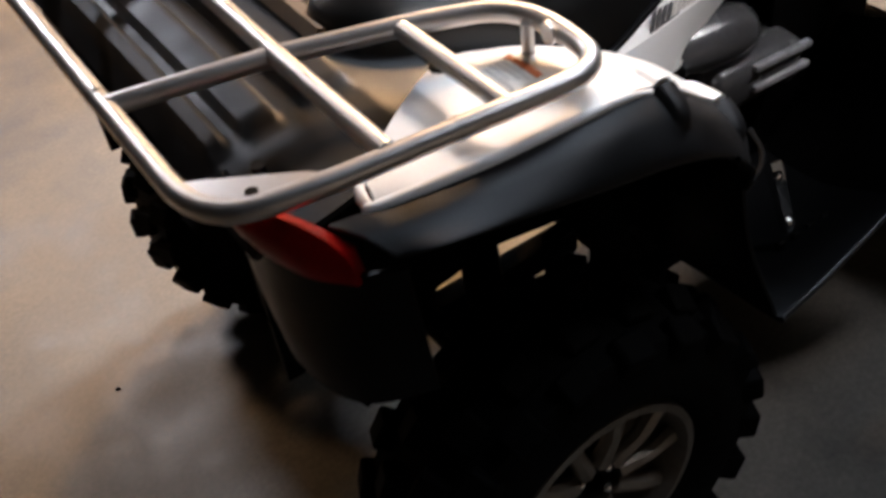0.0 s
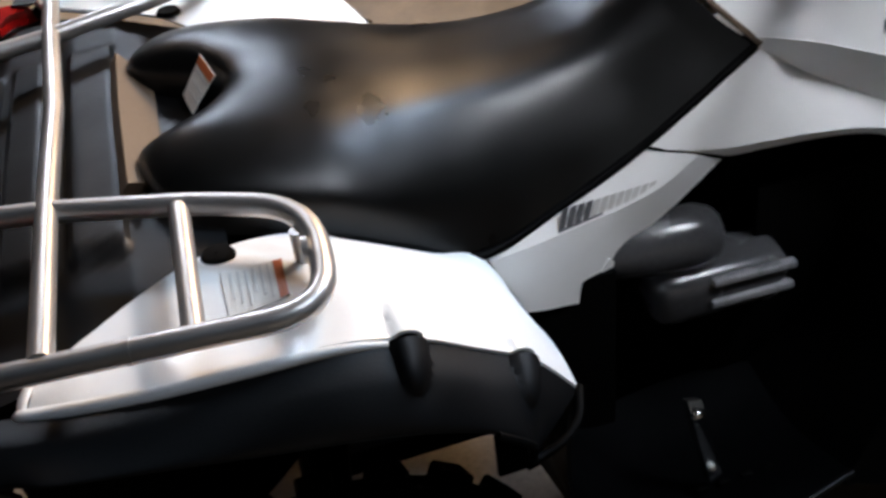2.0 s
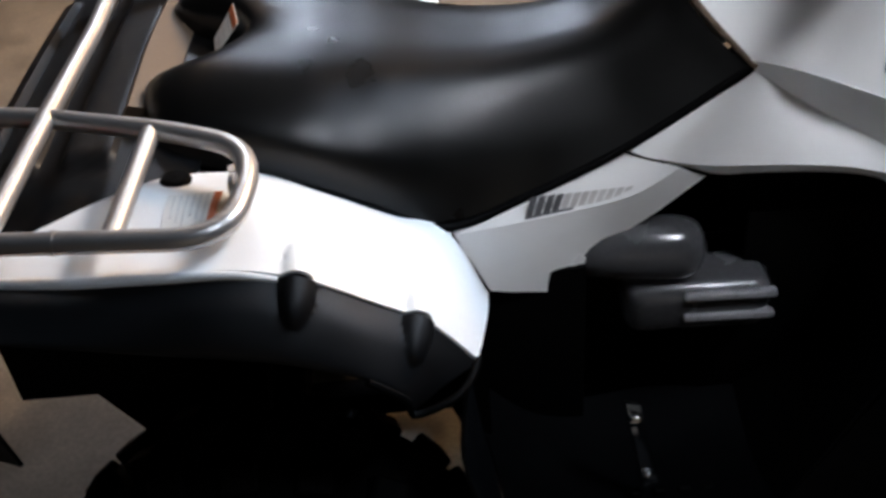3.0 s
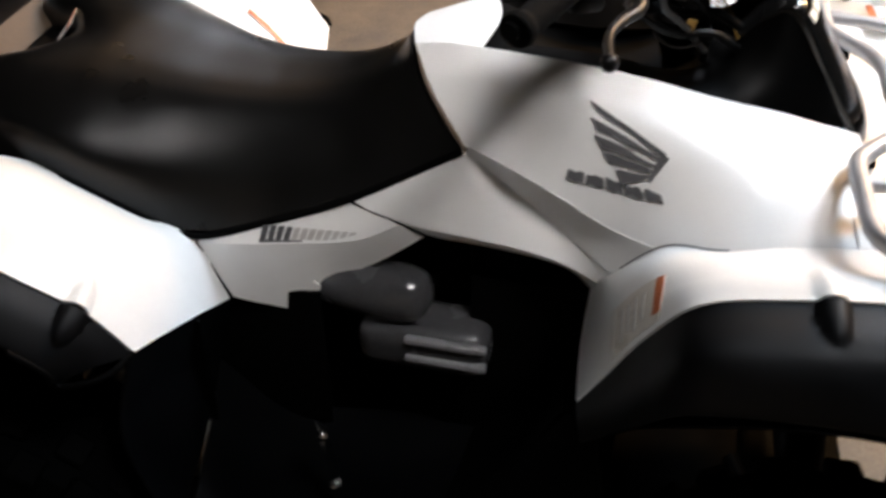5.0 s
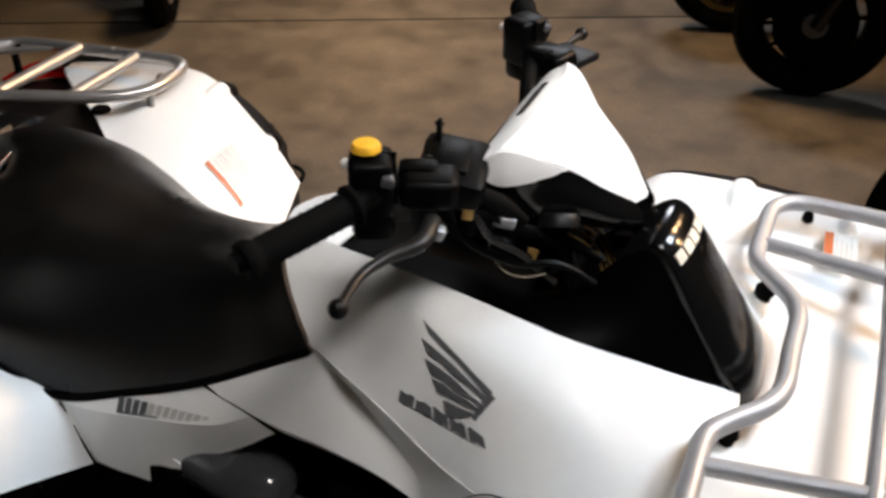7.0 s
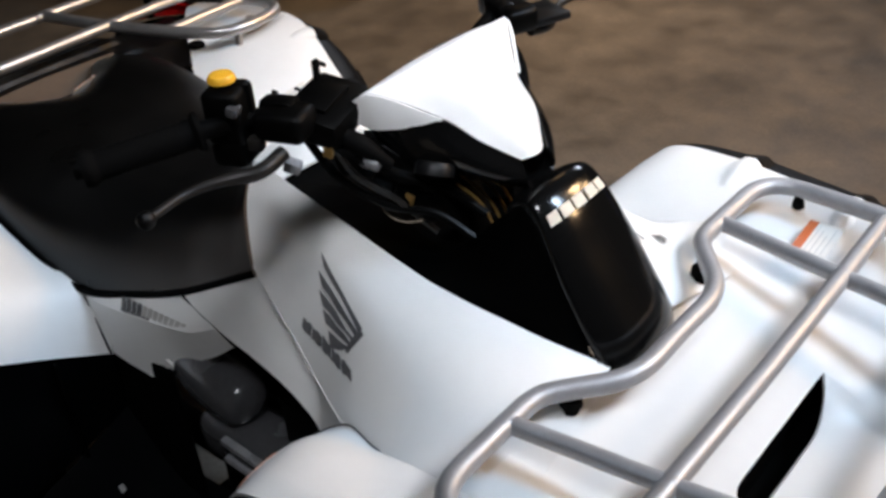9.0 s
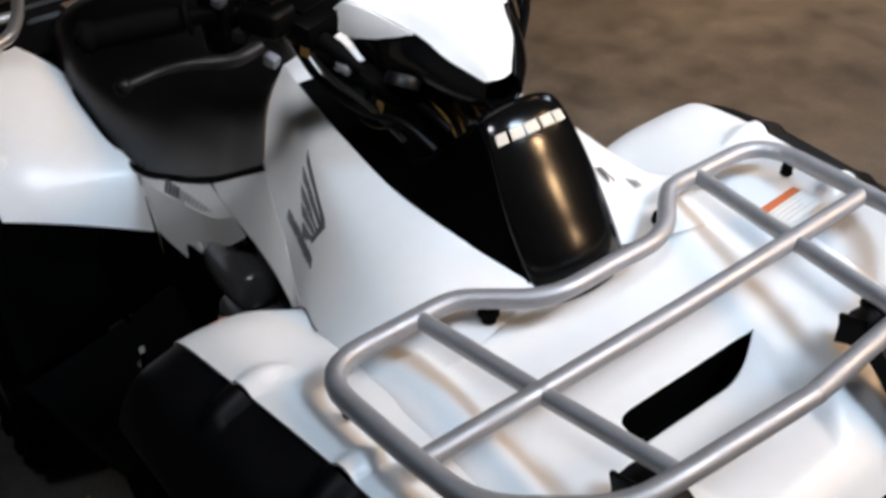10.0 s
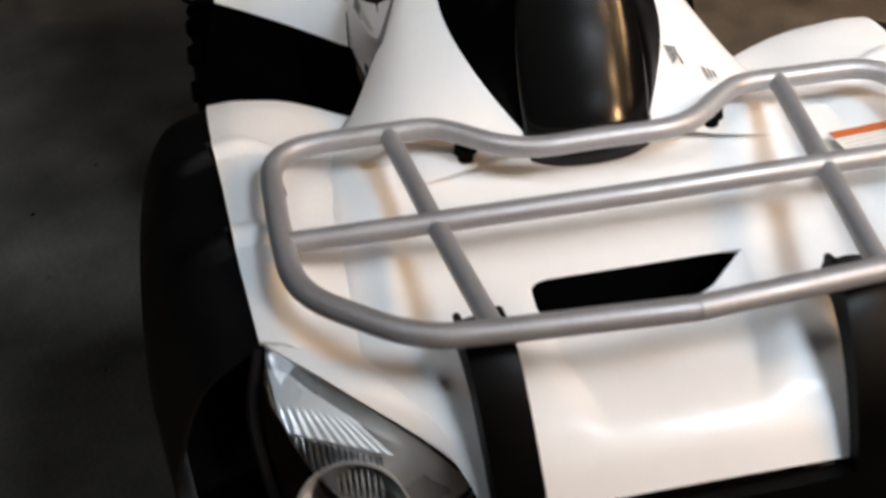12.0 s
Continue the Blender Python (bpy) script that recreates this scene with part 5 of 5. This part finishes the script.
part("brake_pipe", sweep(bmesh.new(), spline([(0.235, -0.185, 1.165), (0.262, -0.178, 1.130), (0.272, -0.160, 1.095), (0.300, -0.130, 1.060), (0.335, -0.10, 1.010)], 22), 0.0045, 8), LEVER, bar, "dull metal brake pipe")
part("copper_band", box((0.012, 0.004, 0.026), (0.256, -0.186, 1.142), 0.001, (0, 10, 20)), GOLD, bar)
part("chrome_loop", sweep(bmesh.new(), spline([(0.262, -0.125, 1.045), (0.282, -0.128, 1.030), (0.305, -0.124, 1.026), (0.328, -0.116, 1.032)], 16), 0.0022, 6), CHROME, bar)
part("connector", box((0.03, 0.022, 0.018), (0.275, -0.125, 1.068), 0.003, (10, 25, 20)), CONTROL, bar)
part("connector", box((0.024, 0.02, 0.03), (0.235, -0.14, 1.095), 0.003, (0, -15, 30)), CONTROL, bar)
for k in range(4):
    part("gold_wire", sweep(bmesh.new(), spline([(0.33, -0.06 + 0.016 * k, 1.06), (0.365, -0.05 + 0.015 * k, 1.035), (0.385, -0.045 + 0.014 * k, 0.995)], 10), 0.0018, 5), GOLD, bar)
part("meter_face", outline_plate([(0.238, -0.10, 1.165), (0.238, 0.10, 1.165), (0.255, 0.085, 1.10), (0.255, -0.085, 1.10)], 0.004, (-1, 0, 0)), GLOSS, pod)


# ---- other machines standing behind ----
def motorcycle(at, label, rim_mat, body_mat):
    """A parked motorcycle, its front wheel at the origin and its length towards +x."""
    mc = thing("motorcycle", at, label, "motorcycle", "parked motorcycles")
    for x, r, w in ((0.0, 0.32, 0.12), (1.38, 0.32, 0.16)):
        wh = new("wheel")
        wh.parent = mc
        wh.location = (x, 0, r)
        part("tyre", lathe([(r - 0.10, -w * 0.35), (r - 0.06, -w * 0.5), (r - 0.02, -w * 0.38), (r, 0), (r - 0.02, w * 0.38), (r - 0.06, w * 0.5), (r - 0.10, w * 0.35)], 48), RUBBER, wh)
        part("rim", lathe([(r - 0.095, -w * 0.36), (r - 0.125, -w * 0.30), (r - 0.125, w * 0.30), (r - 0.095, w * 0.36)], 48), rim_mat, wh)
        part("hub", lathe([(0.001, -0.05), (0.045, -0.05), (0.045, 0.05), (0.001, 0.05)], 20), DEEP, wh)
        for y in (-0.062, 0.056):
            part("brake_disc", lathe([(0.03, y), (0.165, y), (0.165, y + 0.006), (0.03, y + 0.006)], 32), DEEP, wh)
        part("hub_cover", lathe([(0.001, -0.075), (0.05, -0.072), (0.055, -0.055), (0.001, -0.055)], 20), GREY, wh)
        for k in range(12):
            a = 2 * math.pi * k / 12
            part("spoke", tube([(0.04 * math.cos(a), 0, 0.04 * math.sin(a)), ((r - 0.12) * math.cos(a + 0.15), 0, (r - 0.12) * math.sin(a + 0.15))], 0.009, seg=6), rim_mat, wh)
    for s in (1, -1):
        part("fork_leg", tube([(0.0, s * 0.09, 0.32), (0.28, s * 0.09, 0.98)], [0.028, 0.022], seg=12), GLOSS if s < 0 else DEEP, mc)
    part("front_mudguard", sheet([[(-0.26, -0.07, 0.52), (-0.27, 0, 0.55), (-0.26, 0.07, 0.52)], [(0.0, -0.075, 0.66), (0.0, 0, 0.69), (0.0, 0.075, 0.66)], [(0.25, -0.07, 0.53), (0.26, 0, 0.56), (0.25, 0.07, 0.53)]], 16, 10), body_mat, mc)
    part("engine", box((0.42, 0.30, 0.40), (0.68, 0, 0.42), 0.05), DEEP, mc)
    part("exhaust", tube([(0.5, -0.16, 0.55), (0.46, -0.18, 0.25), (0.9, -0.19, 0.22), (1.5, -0.2, 0.34)], [0.02, 0.02, 0.03, 0.045] * 1, seg=12), CHROME, mc)
    part("fuel_tank", ball((0.30, 0.15, 0.14), (0.60, 0, 0.84)), body_mat, mc)
    part("saddle", ball((0.36, 0.13, 0.07), (1.10, 0, 0.80)), VINYL, mc)
    part("frame_tube", tube([(0.26, 0, 0.95), (0.40, 0, 0.25), (0.95, 0, 0.24), (1.36, 0, 0.34)], 0.022, 0.08), DEEP, mc)
    part("handlebars", tube([(0.38, -0.36, 1.08), (0.30, -0.15, 1.03), (0.30, 0.15, 1.03), (0.38, 0.36, 1.08)], 0.012, 0.06), DEEP, mc)
    part("headlamp", ball((0.08, 0.09, 0.09), (0.20, 0, 0.92)), GLOSS, mc)
    part("side_stand", tube([(0.72, 0.1, 0.3), (0.80, 0.26, 0.0)], 0.010, seg=8), DEEP, mc)
    return mc


motorcycle(pose(0.46, 3.10, 0, 0, 0, 8), "dark motorcycle with a blue tank parked behind", DEEP, BLUE)
motorcycle(pose(0.05, 3.72, 0, 0, 0, 14), "dark motorcycle with bronze wheel rims parked behind", GOLD, DEEP)
motorcycle(pose(1.04, 1.66, 0, 0, 0, 17), "black motorcycle with glossy fork legs parked behind", DEEP, GLOSS)
motorcycle(pose(-2.50, 2.80, 0, 0, 0, 118), "black motorcycle with bright spokes parked on concrete", CHROME, DEEP)
motorcycle(pose(-3.25, 2.30, 0, 0, 0, 112), "black motorcycle with red trim parked on concrete", CHROME, RED)

# joint across the floor
part_ob = part("floor_joint", outline_plate([(-8.0, 0.34, 0.0005), (-2.49, 2.785, 0.0005), (-0.79, 3.54, 0.0005), (6.0, 6.55, 0.0005), (6.0, 6.562, 0.0005), (-0.79, 3.551, 0.0005), (-2.49, 2.796, 0.0005), (-8.0, 0.352, 0.0005)], 0.0012, (0, 0, 1)), DEEP, smooth=False)
tagged(part_ob, "thin dark joint across the concrete", "floor joint", kind="structure")
strap = part("yellow_strap", sweep(bmesh.new(), spline([(-0.42, -0.50, 0.004), (-0.38, -0.56, 0.005), (-0.34, -0.60, 0.004), (-0.33, -0.66, 0.004)], 14), 0.004, 6), YELLOW)
tagged(strap, "short yellow strap lying on the concrete", "strap")

# specks of dirt on the floor
for x, y, r in ((-1.16, 0.43, 0.006), (-0.84, -1.13, 0.007), (-0.18, -0.88, 0.005), (-0.55, -1.05, 0.004), (-1.05, -0.98, 0.005)):
    chip = part("dirt_crumb", ball((r, r * 0.7, r * 0.4), (0, 0, 0), u=8, v=6), DEEP)
    chip.matrix_world = pose(x, y, r * 0.35, 0, 0, 40 * x)
    tagged(chip, "small dark crumb of dirt lying on concrete", "dirt", "crumbs of dirt")
